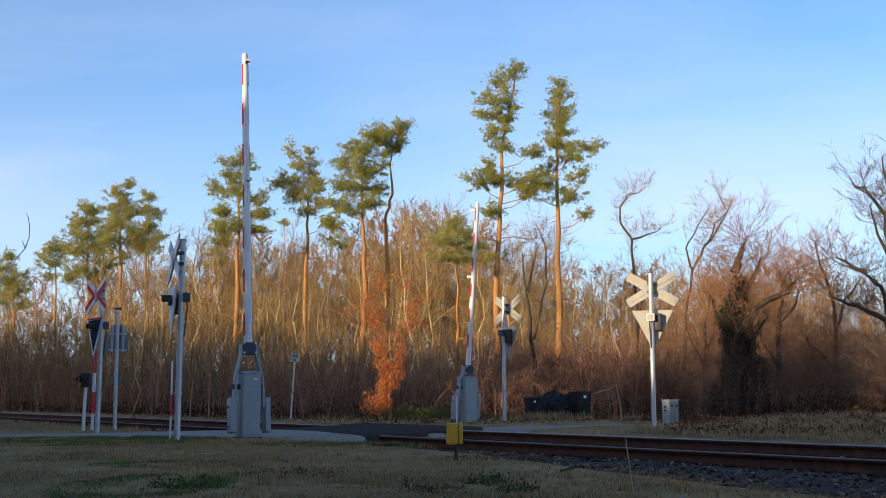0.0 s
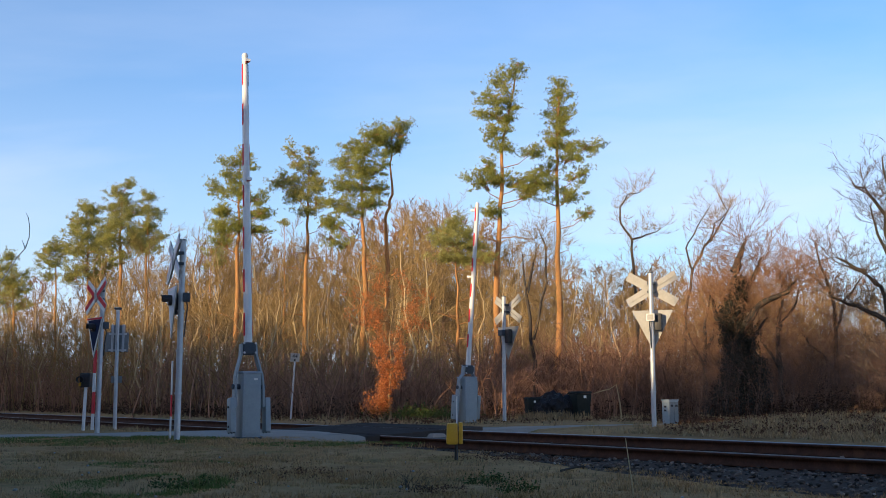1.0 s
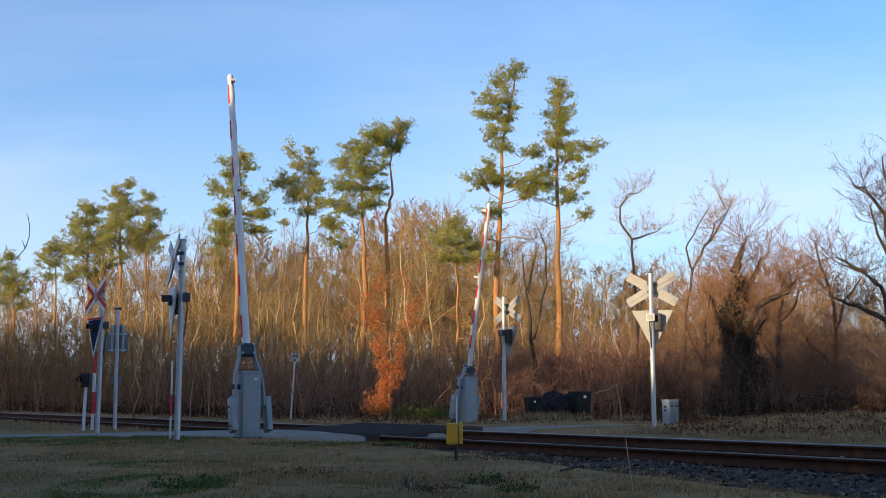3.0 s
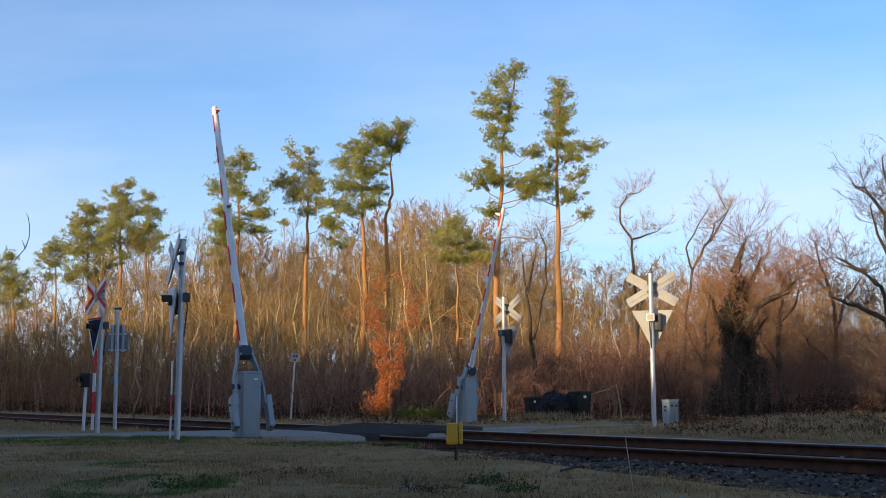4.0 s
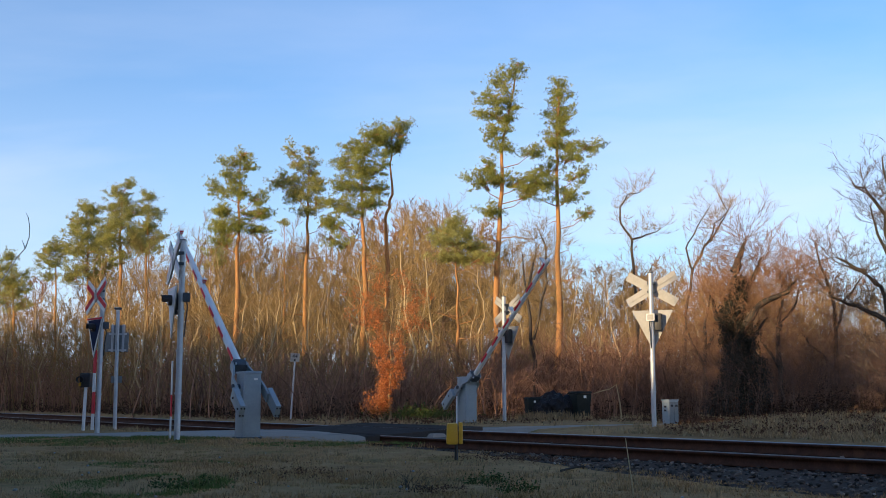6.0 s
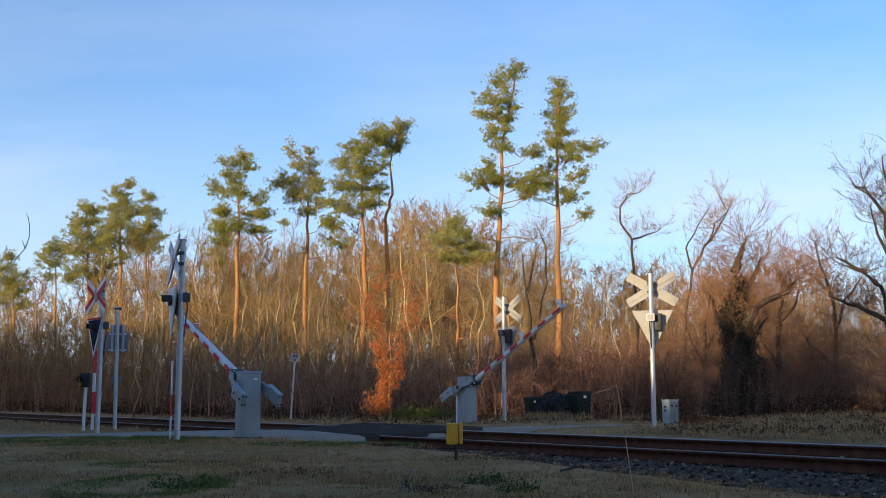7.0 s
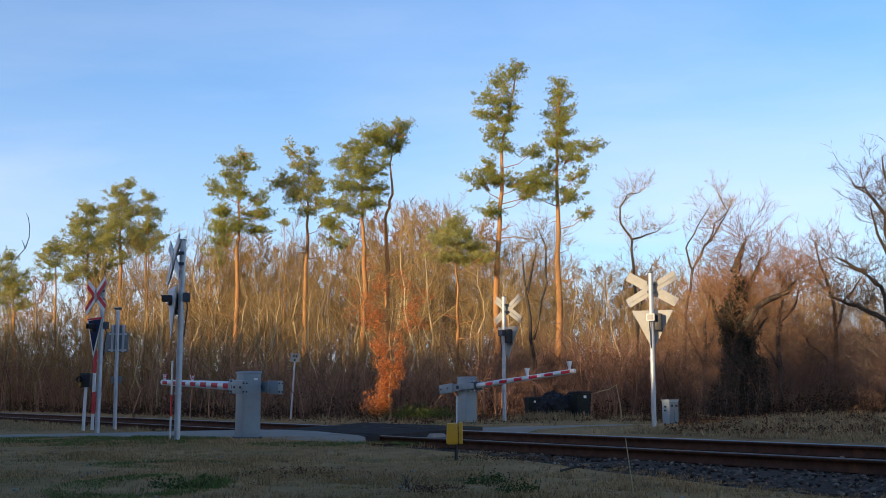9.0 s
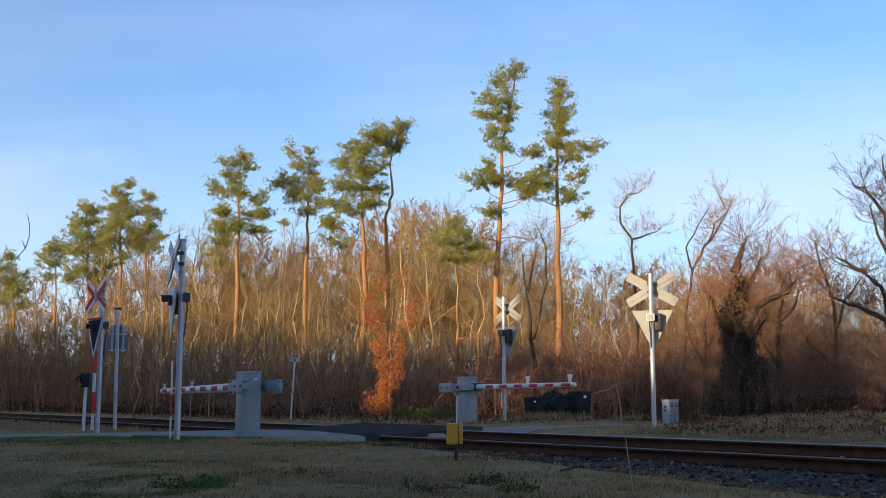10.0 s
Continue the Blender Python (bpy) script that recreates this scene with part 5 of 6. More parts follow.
def knotty_tree(label, x, y, z, limb_list, r0, seed, material, twig_material, twigs=70, size=0.8, tall=1.0):
    """A crooked bare tree from a few main limbs: each limb a list of (across, depth, height)."""
    rng = random.Random(seed)
    base = thing("bare_tree", pose(x, y, z), label, "tree", "bare trees")
    so, tw = Soup(), Soup()
    ends = []
    for k, limb in enumerate(limb_list):
        pts = [Vector((p[0], p[1], p[2] * tall)) for p in limb]
        out = []
        for a, b in zip(pts, pts[1:]):
            for f in (0, 0.33, 0.66):
                out.append(a.lerp(b, f) + Vector((rng.uniform(-1, 1), rng.uniform(-1, 1), rng.uniform(-1, 1))) * 0.05)
        out.append(pts[-1])
        ra = r0 if k == 0 else r0 * 0.55
        so.tube(out, [ra * (1 - 0.85 * i / (len(out) - 1)) + 0.008 for i in range(len(out))], 6, 0)
        ends += out[2:]
    def shoot(p, d, l, r, lev):
        q = [p]
        for i in range(3):
            d = (d + Vector((rng.uniform(-1, 1), rng.uniform(-1, 1), rng.uniform(-0.5, 0.8))) * 0.35).normalized()
            q.append(q[-1] + d * l / 3)
        if lev:
            tw.tube(q, [r, r * 0.8, r * 0.55, r * 0.25], 3, 0)
        else:
            tw.blades([(q[0], q[2]), (q[1], q[3])], 0.0055, 0, rng)
        if lev:
            for _ in range(5):
                shoot(q[rng.choice((1, 2, 3))], (d + Vector((rng.uniform(-1, 1), rng.uniform(-1, 1), rng.uniform(-0.4, 0.9)))).normalized(), l * rng.uniform(0.4, 0.7), r * 0.55, lev - 1)
    for _ in range(twigs):
        p = rng.choice(ends)
        shoot(p, Vector((rng.uniform(-1, 1), rng.uniform(-1, 1), rng.uniform(-0.2, 1))).normalized(), size * rng.uniform(0.5, 1.3), 0.010, 2)
    so.ob("trunk", [material], base, smooth=True)
    tw.ob("crown", [twig_material], base, "fine bare twigs")
    return base


knotty_tree("crooked bare tree with a twisted crown", 7.58, 44, 0.11, [[(0.07, 0, 0.27), (0.15, 0, 3.83), (0.06, 0, 5.87), (-0.0, 0, 6.9), (-0.4, 0.2, 7.59), (-0.43, 0, 8.21), (-0.1, 0, 8.74), (0.43, 0.3, 8.9)], [(-0.0, 0, 6.9), (0.62, 0.4, 7.13), (1.31, 0.6, 7.47)], [(0.15, 0, 3.83), (0.63, 0.5, 5.19), (0.93, 0.6, 5.98)]],
            0.062, 201, M_DARKBARK, M_TWIG, 75, 0.7)
knotty_tree("leaning bare tree with forked limbs", 9.58, 43, 0.24, [[(-0.22, 0, 0.16), (-0.18, 0, 3.63), (0.16, 0, 5.4), (0.74, 0, 6.41), (1.32, 0.3, 7.08), (1.68, 0.3, 7.87), (1.37, 0.2, 8.43)], [(0.16, 0, 5.4), (-0.04, 0.3, 6.29), (0.55, 0.5, 7.19), (1.06, 0.4, 8.09)], [(0.74, 0, 6.41), (1.04, -0.4, 7.19), (1.57, -0.5, 7.82)]],
            0.058, 202, M_DARKBARK, M_TWIG, 50, 0.65)
knotty_tree("ivy-clad old bare tree with many twigs", 8.60, 33, 0.14, [[(-0.01, 0, -0.1), (0.12, 0, 1.47), (0.26, 0, 2.98), (0.14, 0, 4.34)], [(0.12, 0, 1.47), (0.66, 0.3, 2.31), (1.19, 0.4, 2.98)], [(0.24, 0, 2.48), (0.69, -0.3, 3.23), (1.56, -0.4, 3.66), (1.82, -0.4, 4.0)], [(0.07, 0, 2.31), (-0.33, 0.4, 2.98), (-0.52, 0.5, 3.66)], [(0.16, 0, 2.98), (0.64, 0.2, 4.0), (1.01, 0.2, 4.77)], [(0.14, 0, 4.34), (0.36, 0.1, 4.85), (0.55, 0.1, 5.28)]],
            0.24, 203, M_DARKBARK, M_TWIGRED, 240, 1.0)
knotty_tree("dark spreading bare tree at the edge of the wood", 11.76, 30, 0.19, [[(0.43, 0, -0.09), (0.46, 0, 1.79), (0.28, 0, 2.71), (-0.46, 0.3, 3.1), (-1.06, 0.4, 3.4)], [(0.28, 0, 2.71), (0.26, 0.2, 3.64), (-0.18, 0.3, 4.1), (-0.71, 0.4, 4.33)], [(0.54, 0, 1.79), (0.52, 0, 4.26), (0.26, 0.2, 5.19), (0.07, 0.2, 5.98)], [(0.52, 0, 4.26), (0.29, -0.2, 5.66), (-0.15, -0.3, 6.3), (-0.6, -0.3, 6.61)], [(0.55, 0, 4.88), (0.55, 0, 6.3), (0.38, 0, 7.41)], [(-0.1, 0.3, 4.1), (-0.85, 0.5, 4.57)]],
            0.115, 204, M_DARKBARK, M_TWIGGREYSHADE, 140, 0.8, 0.96)
knotty_tree("bare hedgerow tree with reddish twigs", 12.78, 38, 0.39, [[(0.55, 0, -0.44), (0.61, 0, 1.56), (0.72, 0, 3.11), (0.59, 0, 4.47), (0.04, 0.3, 5.26), (-0.42, 0.4, 5.85)], [(0.72, 0, 3.11), (1.17, 0.2, 4.28), (1.8, 0.3, 5.26)], [(0.59, 0, 4.47), (0.26, 0, 5.65), (0.1, 0, 6.55)], [(0.61, 0, 1.56), (-0.08, 0.4, 2.52), (-0.44, 0.4, 3.11)]],
            0.1, 205, M_DARKBARK, M_TWIGRED, 120, 0.9, 0.86)
knotty_tree("bare hedgerow tree with reddish twigs", 10.93, 36, 0.31, [[(-0.02, 0, -0.32), (-0.03, 0, 1.57), (-0.06, 0, 3.04), (0.18, 0.1, 4.52), (0.12, 0.1, 5.26)], [(-0.03, 0, 1.57), (-0.54, 0.2, 2.67), (-0.59, 0.2, 3.78)], [(-0.06, 0, 3.04), (0.62, 0.3, 3.96), (0.84, 0.3, 4.89)]],
            0.1, 206, M_DARKBARK, M_TWIGRED, 120, 0.9, 0.86)
knotty_tree("bare hedgerow tree with reddish twigs", 8.80, 37, 0.18, [[(-0.11, 0, -0.22), (-0.05, 0, 1.73), (-0.04, 0, 3.24), (0.14, 0, 4.57)], [(-0.05, 0, 1.73), (-0.49, 0.2, 2.67), (-0.65, 0.3, 3.62)], [(-0.02, 0, 2.48), (0.49, 0.3, 3.62), (0.72, 0.2, 4.76)]],
            0.09, 207, M_DARKBARK, M_TWIGRED, 110, 0.9, 0.9)
knotty_tree("dark bare tree between the pines", 3.35, 40, 0.07, [[(-0.05, 0, -0.16), (-0.08, 0, 1.95), (-0.32, 0, 4.4), (-0.45, 0, 5.84)], [(-0.32, 0, 4.4), (-0.04, 0.2, 5.63), (0.07, 0.2, 6.26)], [(-0.07, 0, 2.76), (0.42, 0.3, 4.81), (0.48, 0.3, 6.05), (0.24, 0.3, 6.57)]],
            0.09, 208, M_DARKBARK, M_TWIG, 80, 1.0)


def leaf_variants(rng, n):
    out = []
    for _ in range(n):
        vs, fs = [], []
        for i in range(9):
            c = Vector((rng.uniform(-1, 1), rng.uniform(-1, 1), rng.uniform(-1, 1)))
            d = Vector((rng.uniform(-1, 1), rng.uniform(-1, 1), rng.uniform(-1, 0.4))).normalized() * 0.55
            s = d.cross(Vector((rng.uniform(-1, 1), rng.uniform(-1, 1), rng.uniform(-1, 1)))).normalized() * 0.24
            k = len(vs)
            fold = d.cross(s).normalized() * 0.07
            vs += [c, c + d * 0.5 - s + fold, c + d, c + d * 0.5 + s + fold]
            fs += [(k, k + 1, k + 2), (k, k + 2, k + 3)]
        out.append((np.array([tuple(v) for v in vs]), np.array(fs), np.zeros(len(fs), int)))
    return out


LEAVES = leaf_variants(random.Random(55), 7)


def ivy():
    """Ivy that wraps the old tree and the stumps beside it."""
    rng = random.Random(77)
    places = []
    for _ in range(4200):
        z = rng.uniform(0.0, 4.1)
        w = 0.17 + 0.85 * (1 - z / 4.2) ** 1.7
        a = rng.uniform(0, 6.283)
        rr = w * rng.uniform(0.4, 1.15) + 0.42 * noise.noise(Vector((math.cos(a) * 1.3, math.sin(a) * 1.3 + 5, z * 1.1)))
        x = 8.68 + 0.10 * z / 4 + math.cos(a) * rr
        y = 33 + math.sin(a) * rr
        places.append((x, y, gz(x, y) + z, rng.uniform(0.06, 0.12), 1.0))
    so = Soup()
    scatter(so, LEAVES, places, rng)
    tagged(so.ob("ivy", [M_IVY]), "dark green ivy wrapped round the old bare tree", "ivy", kind="stuff")


def beech():
    """The young beech that keeps its orange leaves."""
    rng = random.Random(12)
    x0, y0 = -1.60, 33.0
    base = thing("young_beech", pose(x0, y0, gz(x0, y0)), "young beech with dry orange leaves beside the track", "tree")
    so = Soup()
    places = []
    trunk = [Vector((0.06, 0, -0.1)), Vector((0.0, 0, 0.8)), Vector((0.09, 0, 1.6)), Vector((0.0, 0.05, 2.4)), Vector((0.12, 0, 3.3)), Vector((0.05, 0, 4.2))]
    so.tube(trunk, [0.05, 0.04, 0.034, 0.026, 0.016, 0.006], 6, 0)
    for i in range(70):
        f = rng.uniform(0.05, 1.0)
        k = min(int(f * 5), 4)
        p = trunk[k].lerp(trunk[k + 1], f * 5 - k)
        z = p.z
        reach = float(np.interp(z, [0, 0.3, 0.6, 1.2, 1.7, 2.2, 2.8, 3.4, 4.2], [0.85, 0.9, 0.25, 0.4, 0.6, 0.9, 1.75, 1.65, 1.0])) * rng.uniform(0.45, 1.0)
        side = -1 if z < 0.55 else (1 if rng.random() < 0.5 else -1)
        d = Vector((side * rng.uniform(0.4, 1), rng.uniform(-0.8, 0.8), rng.uniform(-0.15, 0.55))).normalized() * reach
        q = p + d
        so.tube([p, p.lerp(q, 0.5) + Vector((0, 0, 0.05)), q], [0.012, 0.008, 0.004], 3, 0)
        dens = float(np.interp(z, [0, 1.4, 2.2, 3.0, 4.2], [20, 20, 18, 22, 14]))
        for _ in range(int(dens)):
            g = rng.uniform(0.4, 1.08)
            c = p.lerp(q, g)
            places.append((c.x + rng.gauss(0, 0.08), c.y + rng.gauss(0, 0.1), c.z + rng.gauss(0, 0.08), rng.uniform(0.055, 0.095), 1.0))
    lv = Soup()
    scatter(lv, LEAVES, places, rng)
    so.ob("trunk", [M_BARK], base)
    lv.ob("crown", [M_BEECH], base, "dry orange leaves")


def low_plants():
    rng = random.Random(17)
    # brambles at the foot of the beech
    places = []
    for _ in range(420):
        x, y = rng.gauss(-0.6, 0.55), rng.gauss(33.4, 0.4)
        places.append((x, y, gz(x, y) + abs(rng.gauss(0, 0.16)), rng.uniform(0.07, 0.13), 1.0))
    so = Soup()
    scatter(so, LEAVES, places, rng)
    tagged(so.ob("bramble", [M_BRAMBLE]), "low green bramble bush at the foot of the beech", "bush", kind="stuff")
    # dead brambles along the foot of the wood and the scrub
    places = []
    for _ in range(3600):
        if rng.random() < 0.65:
            r = rng.uniform(-0.46, 0.24)
            y, k = set_back(r, rng.uniform(36, 41), rng.uniform(16.0, 17.4))
            x = r * y
        else:
            y = rng.uniform(31, 35)
            x = rng.uniform(0.235, 0.5) * y
        if -0.46 * x + 0.888 * y < 25 and x < 6:
            continue
        hump = 0.55 + 0.5 * noise.noise(Vector((x * 0.5, y * 0.5, 1)))
        places.append((x, y, gz(x, y) + abs(rng.gauss(0, 0.5)) * hump, rng.uniform(0.07, 0.15), 1.0))
    so = Soup()
    scatter(so, LEAVES, places, rng)
    tagged(so.ob("dead_brambles", [M_DEADLEAF]), "dark withered brambles along the foot of the wood", "brambles", kind="stuff")
    # fallen leaves on the far verge
    places = []
    for _ in range(2600):
        y = rng.uniform(27, 41)
        x = rng.uniform(-0.45, 0.5) * y
        if 18.8 < -0.46 * x + 0.888 * y < 22.2 or 0.818 * x + 0.575 * y < 15.3:
            continue
        places.append((x, y, gz(x, y) + 0.02, rng.uniform(0.06, 0.13), 1.0))
    for _ in range(1800):
        y = rng.uniform(19, 33)
        x = rng.uniform(0.2, 0.46) * y
        if 0.818 * x + 0.575 * y > 15.4:
            places.append((x, y, gz(x, y) + 0.02, rng.uniform(0.05, 0.11), 1.0))
    for _ in range(500):
        x, y = rng.gauss(0.1, 0.8), rng.gauss(34.2, 0.6)
        places.append((x, y, gz(x, y) + 0.03, rng.uniform(0.06, 0.11), 1.0))
    for _ in range(420):
        x, y = rng.gauss(5.9, 0.7), rng.gauss(28.3, 0.35)
        hump = 0.30 * math.exp(-((x - 5.9) / 0.8) ** 2 - ((y - 28.3) / 0.4) ** 2)
        places.append((x, y, gz(x, y) + hump * rng.uniform(0.0, 1.0) + 0.02, rng.uniform(0.05, 0.09), 1.0))
    so = Soup()
    scatter(so, LEAVES, places, rng)
    tagged(so.ob("leaf_litter", [M_LITTER]), "brown fallen leaves on the verge", "leaves", kind="stuff")


def blade_clump(rng, n, spread):
    vs, fs = [], []
    for i in range(n):
        x, y = rng.gauss(0, spread), rng.gauss(0, spread)
        t = rng.uniform(0, 6.283)
        w = rng.uniform(0.05, 0.09)
        h = rng.uniform(0.5, 1.0)
        lx, ly = rng.gauss(0, 0.3), rng.gauss(0, 0.3)
        k = len(vs)
        vs += [(x - w * math.cos(t), y - w * math.sin(t), -0.1), (x + w * math.cos(t), y + w * math.sin(t), -0.1), (x + lx * h, y + ly * h, h)]
        fs.append((k, k + 1, k + 2))
    return np.array(vs), np.array(fs), np.zeros(len(fs), int)


def build_grass():
    rng = random.Random(41)
    var = [blade_clump(rng, 13, 0.65) for _ in range(8)]
    green, dry = [], []
    while len(green) < 9500:
        y = 6.0 + 16.5 * rng.random() ** 0.8
        x = rng.uniform(-0.47, 0.47) * y
        s = 0.818 * x + 0.575 * y
        v = -0.46 * x + 0.888 * y
        if s > 10.0 or (s > 7.6 and rng.random() < (s - 7.6) / 2.0) or v > 19.3 + 1.6 * (1 - float(step(2.0, 7.0, 0.888 * x + 0.46 * y))):
            continue
        patch = noise.noise(Vector((x * 0.55, y * 0.55, 4))) + 0.5 * noise.noise(Vector((x * 1.9, y * 1.9, 8)))
        if patch < -0.35 and rng.random() < 0.8:
            continue
        h = rng.uniform(0.012, 0.034) * (1 + max(0, patch) * 1.6)
        green.append((x, y, gz(x, y), h, rng.uniform(1.2, 2.2)))
    for _ in range(5200):
        y = rng.uniform(6.5, 44)
        x = rng.uniform(-0.47, 0.5) * y
        s = 0.818 * x + 0.575 * y
        v = -0.46 * x + 0.888 * y
        if 10.2 < s < 15.0 or 19.2 < v < (22.0 if s > 15 else 24.5):
            continue
        if s > 15 and x <= 5.5 and rng.random() < 0.5:
            continue
        verge = 18.3 < v < 19.2 or (24.5 < v < 27 and x > -2)
        if s > 15 and noise.noise(Vector((x * 0.8, y * 0.8, 2))) < rng.uniform(-0.3, 0.2):
            continue
        h = rng.uniform(0.10, 0.24) if (s > 15 or verge) else rng.uniform(0.03, 0.09)
        if y < 23 and verge and s < 15:
            h *= 0.35
        if 8.4 < s < 10.3:
            continue
        dry.append((x, y, gz(x, y), h, rng.uniform(0.8, 1.4)))
    # tan grass between the road and the track, and the rough far verge
    for _ in range(3000):
        y = rng.uniform(24, 48)
        x = rng.uniform(-0.43, 0.0) * y
        if 0.818 * x + 0.575 * y < 9.2 and -0.46 * x + 0.888 * y > 24.0:
            dry.append((x, y, gz(x, y), rng.uniform(0.04, 0.11), rng.uniform(0.9, 1.5)))
    for _ in range(5200):
        y = rng.uniform(15, 33)
        x = rng.uniform(0.17, 0.5) * y
        v = -0.46 * x + 0.888 * y
        if 0.818 * x + 0.575 * y > 15.2 and not 19.8 < v < 21.9:
            dry.append((x, y, gz(x, y), rng.uniform(0.03, 0.12), rng.uniform(1.2, 2.4)))
    for _ in range(150):
        x, y = rng.gauss(2.95, 0.42), rng.gauss(30.2, 0.18)
        dry.append((x, y, gz(x, y), rng.uniform(0.12, 0.38), rng.uniform(0.5, 0.9)))
    lush = []
    for cx, cy, rx, ry, n in ((-6.2, 18.6, 2.7, 2.1, 2300), (-2.75, 10.3, 0.75, 1.5, 1300), (-3.2, 13.2, 0.9, 0.6, 350), (-1.6, 17.0, 1.4, 0.7, 350)):
        for _ in range(n):
            a, q = rng.uniform(0, 6.283), rng.random() ** 0.6
            x, y = cx + rx * q * math.cos(a), cy + ry * q * math.sin(a)
            if noise.noise(Vector((x * 1.3, y * 0.8, 6))) > 0.25 or -0.46 * x + 0.888 * y > 20.9:
                continue
            lush.append((x, y, gz(x, y), rng.uniform(0.02, 0.05), rng.uniform(1.3, 2.2)))
    for name, places, m, lab in (("lush_grass", lush, M_GREEN, "patches of dark green grass in the turf"), ("short_grass", green, M_BLADE, "short green and brown winter grass"), ("dry_grass_tufts", dry, M_STRAW, "dry straw-coloured grass tufts")):
        so = Soup()
        scatter(so, var, places, rng)
        tagged(so.ob(name, [m]), lab, "grass", kind="stuff")


def straw_stalk():
    so = Soup()
    x, y = 1.36, 8.0
    z = gz(x, y)
    so.tube([(x, y, z), (x - 0.02, y, z + 0.2), (x - 0.06, y, z + 0.52)], [0.0065, 0.0055, 0.003], 5)
    tagged(so.ob("straw_stalk", [M_STEM]), "single dry grass stalk standing in the turf", "stalk")


def turf_details():
    rng = random.Random(91)
    weed = whip_clump(rng, 16, 1.0, 0.22, 0.5, 9, 0.012)
    for x, y, h, m, lab in ((-0.27, 9.9, 0.20, M_DARKBARK, "dead dark weed stalks in the turf"), (-0.14, 9.6, 0.15, M_DARKBARK, "dead dark weed stalks in the turf"),
                            (0.02, 10.2, 0.12, M_STRAW, "dead straw-coloured weed stalks in the turf")):
        so = Soup()
        scatter(so, [weed], [(x, y, gz(x, y), h, 1.3)], rng)
        tagged(so.ob("weed", [m]), lab, "weed", "weeds in the turf")
    for x, y, n, w in ((0.42, 10.6, 90, 0.13), (0.62, 9.6, 60, 0.10), (-2.4, 10.0, 70, 0.15)):
        places = [(x + rng.gauss(0, w), y + rng.gauss(0, w), gz(x, y) + abs(rng.gauss(0, 0.04)), rng.uniform(0.025, 0.05), 1.0) for _ in range(n)]
        so = Soup()
        scatter(so, LEAVES, places, rng)
        tagged(so.ob("leafy_weed", [M_BRAMBLE]), "low leafy green weeds in the turf", "weeds", kind="stuff")
    for cx, cy, rx, ry, n in ((-1.55, 12.0, 0.9, 1.3, 110), (-0.1, 9.7, 0.3, 0.5, 60), (0.9, 14.2, 0.8, 0.5, 120)):
        places = []
        for _ in range(n):
            x, y = rng.gauss(cx, rx * 0.5), rng.gauss(cy, ry * 0.5)
            places.append((x, y, gz(x, y) + 0.012, rng.uniform(0.02, 0.04), 1.2))
        so = Soup()
        scatter(so, LEAVES, places, rng)
        tagged(so.ob("withered_leaves", [M_LITTER]), "brown withered leaves matted into the turf", "leaves", kind="stuff")
    so = Soup()
    x, y = 1.42, 12.3
    so.tube([(x - 0.14, y, gz(x, y) + 0.02), (x, y + 0.05, gz(x, y) + 0.05), (x + 0.13, y + 0.08, gz(x, y) + 0.07)], [0.012, 0.013, 0.008], 6)
    tagged(so.ob("fallen_stick", [M_DARKBARK]), "dark fallen stick lying beside the track", "stick")
    var = pebble_variants(rng)
    for _ in range(34):
        y = rng.uniform(8.3, 15)
        x = rng.uniform(-0.4, 0.4) * y
        if 0.818 * x + 0.575 * y > 10.2:
            continue
        so = Soup()
        scatter(so, var, [(x, y, gz(x, y) + 0.035, rng.uniform(0.010, 0.022), 1.0)], rng)
        tagged(so.ob("pale_stone", [M_CONCRETE]), "small pale stone lying in the turf", "stone", "pale stones in the turf")


def dead_branch():
    """A pale broken branch leaning on a thin dry sapling beside the bins."""
    so = Soup()
    so.tube([(4.95, 31.0, gz(4.95, 31.0)), (4.90, 31.0, 0.62), (4.81, 31.0, 1.09)], [0.022, 0.018, 0.010], 6)
    so.tube([(4.80, 31.0, 1.06), (4.62, 31.02, 0.94), (4.42, 31.0, 0.90), (4.18, 31.0, 0.82)], [0.008, 0.014, 0.016, 0.010], 6)
    so.tube([(4.62, 31.02, 0.94), (4.55, 31.0, 1.04)], [0.008, 0.003], 4)
    tagged(so.ob("dead_branch", [M_STEM]), "pale broken branch caught on a thin dry sapling", "branch")


def hanging_twig():
    """A single curved shoot that reaches in from a tree beside the camera."""
    so = Soup()
    pts = [Vector(p) for p in ((-2.466, 6.0, 1.20), (-2.401, 6.0, 1.295), (-2.321, 6.0, 1.428), (-2.284, 6.0, 1.471), (-2.266, 6.0, 1.53), (-2.266, 6.0, 1.59), (-2.275, 6.0, 1.638), (-2.29, 6.0, 1.669))]
    so.tube([(-2.9, 6.0, gz(-2.9, 6.0))] + pts, [0.004, 0.0036, 0.0034, 0.0032, 0.003, 0.0028, 0.0024, 0.002, 0.0014], 5)
    so.tube([pts[3], pts[3] + Vector((-0.02, 0, 0.045))], [0.004, 0.001], 4)
    so.tube([pts[1], pts[1] + Vector((-0.03, 0, 0.02))], [0.004, 0.001], 4)
    tagged(so.ob("bent_shoot", [M_PALE]), "single bent bare shoot rising from the verge", "shoot")


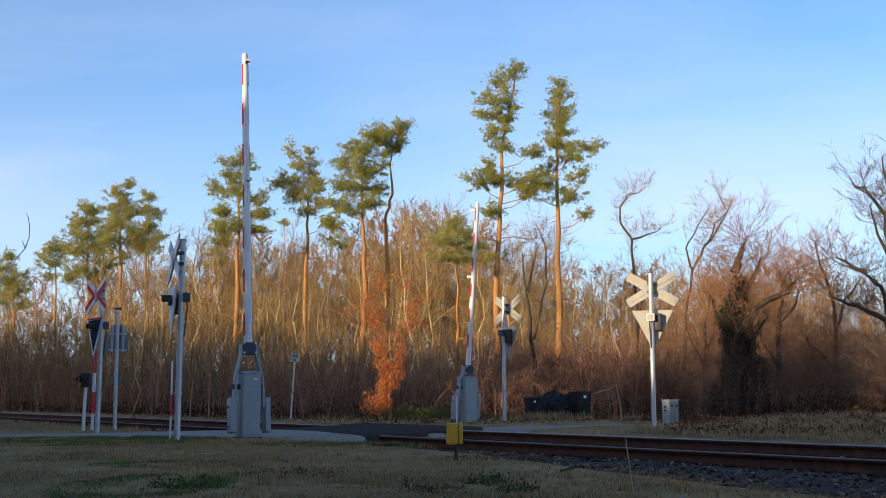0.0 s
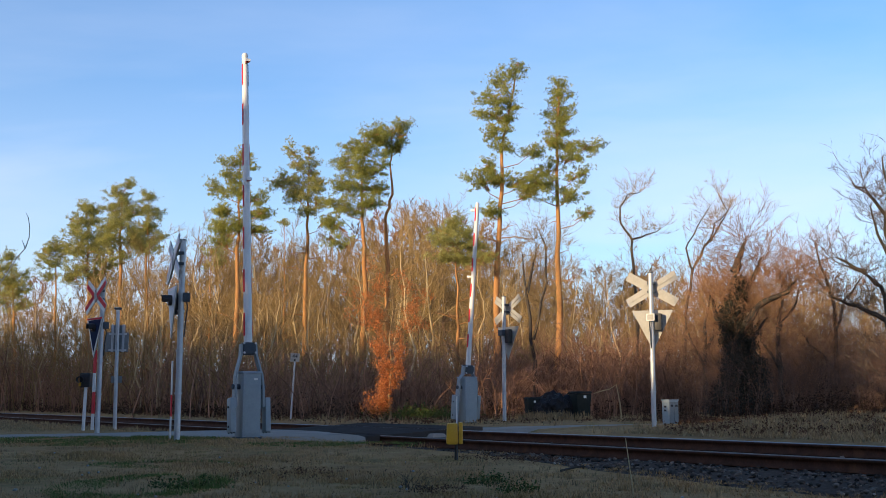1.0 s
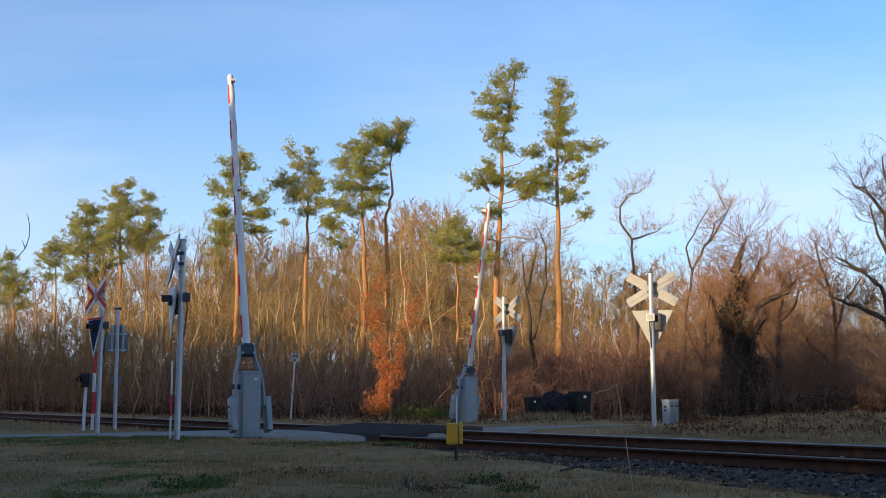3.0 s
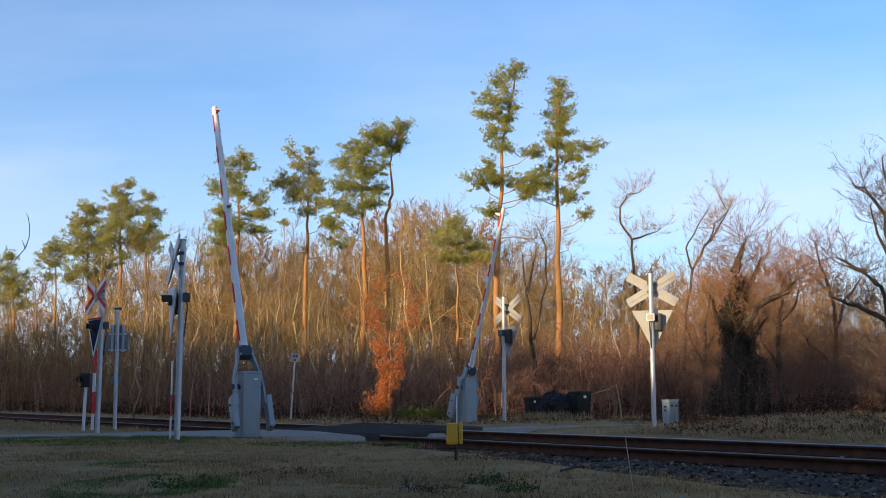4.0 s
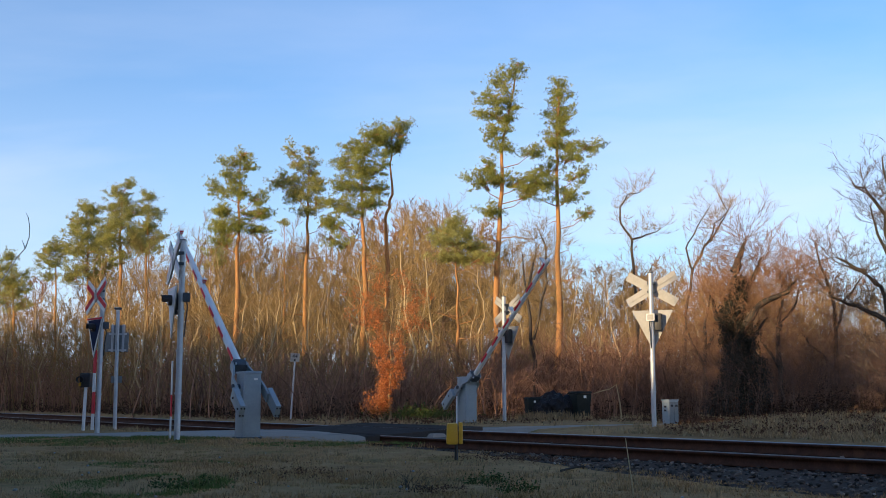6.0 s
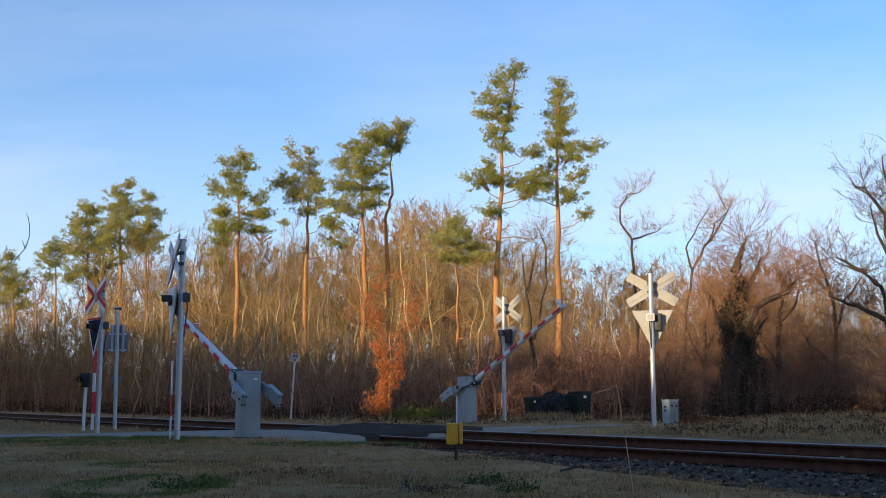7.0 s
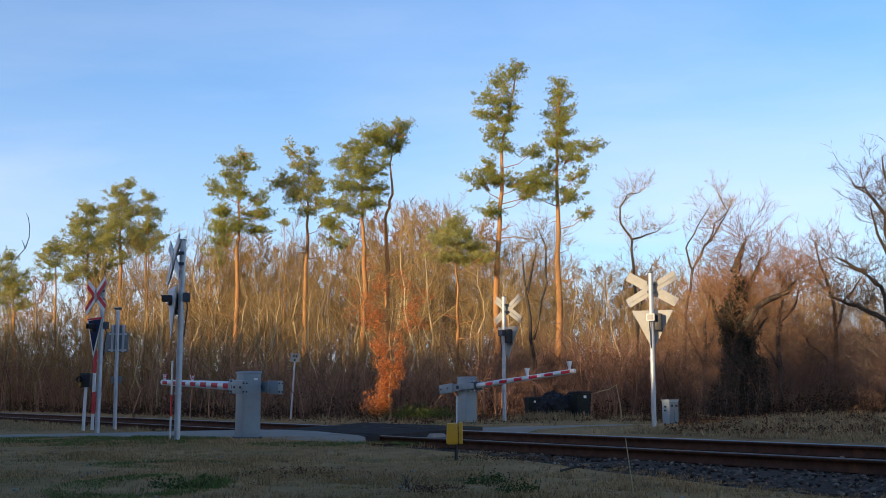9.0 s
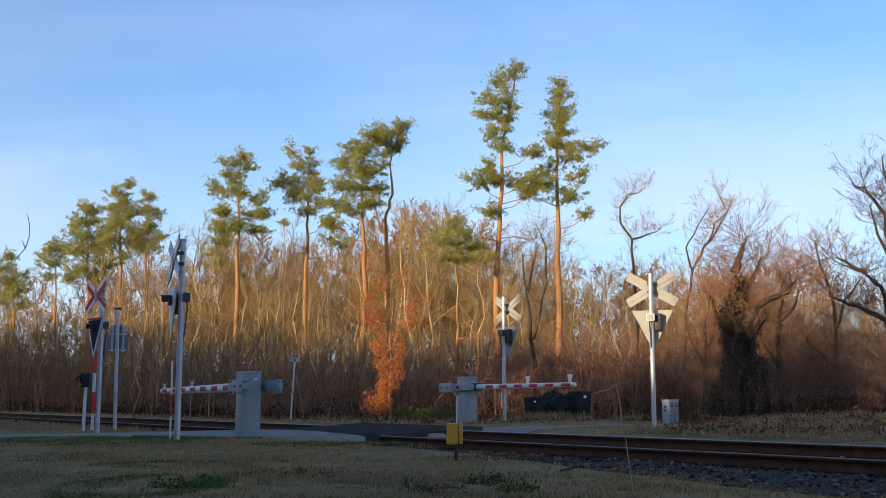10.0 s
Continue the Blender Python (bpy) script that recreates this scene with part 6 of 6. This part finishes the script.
def shade_wood():
    """Stand-in wood, unseen behind the camera, added to keep the low sun off the foreground; gaps under its canopy let
    sun onto chosen things.
    """
    rng = random.Random(61)
    h = Vector((-SUN_FROM[0], -SUN_FROM[1], 0))
    side = Vector((h.y, -h.x, 0))
    so = Soup()
    places = []
    c = -110.0
    while c < 40:
        top = float(np.interp(c, SHADE_C, SHADE_Z)) + 0.5 * noise.noise(Vector((c * 0.8, 3, 0))) + 0.35 * noise.noise(Vector((c * 2.3, 7, 0)))
        for k in range(32):
            a = -14 - rng.uniform(0, 5)
            rise = TAN_EL * (-a)
            if k < 20:
                z, size = (k + rng.random()) / 20 * (top + rise - 1.2), rng.uniform(1.15, 1.4)
            else:
                z, size = top + rise + rng.uniform(-1.5, 0.2), rng.uniform(0.3, 0.5)
            cc = c + rng.uniform(-0.2, 0.2)
            if any(c0 - size * 0.8 < cc < c1 + size * 0.8 and z0 - size * 0.6 < z - rise < z1 + size * 0.5 for c0, c1, z0, z1 in SUN_GAPS):
                continue
            p = h * a + side * cc
            places.append((p.x, p.y, z, size, 1.0))
        c += 0.5
    scatter(so, crag_variants(rng), places, rng)
    tagged(so.ob("unseen_shade_wood", [M_IVY]), "unseen stand-in wood added behind the viewpoint to shade the foreground", "woodland", kind="stuff")


# height of the shade's upper edge by the distance across the sun's direction, and the gaps (across from, to, height
# from, to) placed to sunlight chosen things
SHADE_C = [-120, -66, -58, -50, -40, -31, -27, -24, -19, -15.2, -14, -12.5, -8, 0, 8, 30, 75]
SHADE_Z = [10.3, 10.3, 9.6, 8.5, 8.1, 8.5, 8.4, 8.4, 8.1, 7.9, 9.0, 10.2, 10, 10, 10, 10, 10]
SUN_GAPS = [(-14.5, -13.3, 4.2, 7.9), (-26.0, -24.0, 4.2, 8.9), (-20.4, -19.4, 6.2, 7.8), (-16.6, -15.0, 4.3, 5.3)]

build_wood()
ivy()
beech()
low_plants()
build_grass()
straw_stalk()
turf_details()
dead_branch()
hanging_twig()
shade_wood()


# ---- movement: the booms come down ----
LEFT_SWING = [(0.0, 83.6), (1.0, 83.6), (1.6, 83.5), (2.0, 81.4), (2.5, 78.8), (3.0, 75.0), (3.8, 67.2), (4.2, 62.0), (4.5, 57.7), (5.0, 50.0), (5.5, 41.5),
              (6.2, 29.6), (6.8, 20.4), (7.0, 17.8), (7.3, 14.1), (7.7, 10.0), (8.0, 7.3), (8.5, 3.9), (9.0, 1.5), (9.5, 0.0), (10.0, -0.3)]
RIGHT_SWING = [(0.0, 83.1), (1.0, 83.1), (1.6, 83.0), (2.0, 81.2), (2.5, 79.3), (3.0, 76.0), (3.8, 69.2), (4.2, 65.1), (4.5, 61.3), (5.0, 53.7), (5.5, 45.6),
               (6.2, 34.2), (6.8, 24.9), (7.0, 22.1), (7.3, 18.2), (7.7, 13.5), (8.0, 10.5), (8.5, 6.7), (9.0, 3.8), (9.5, 1.7), (10.0, 0.2)]


def motions():
    for boom, swing in ((left_boom, LEFT_SWING), (right_boom, RIGHT_SWING)):
        walk(boom, [(t, pose(0, 0, PIVOT, 0, -a, 0)) for t, a in swing])


motions()
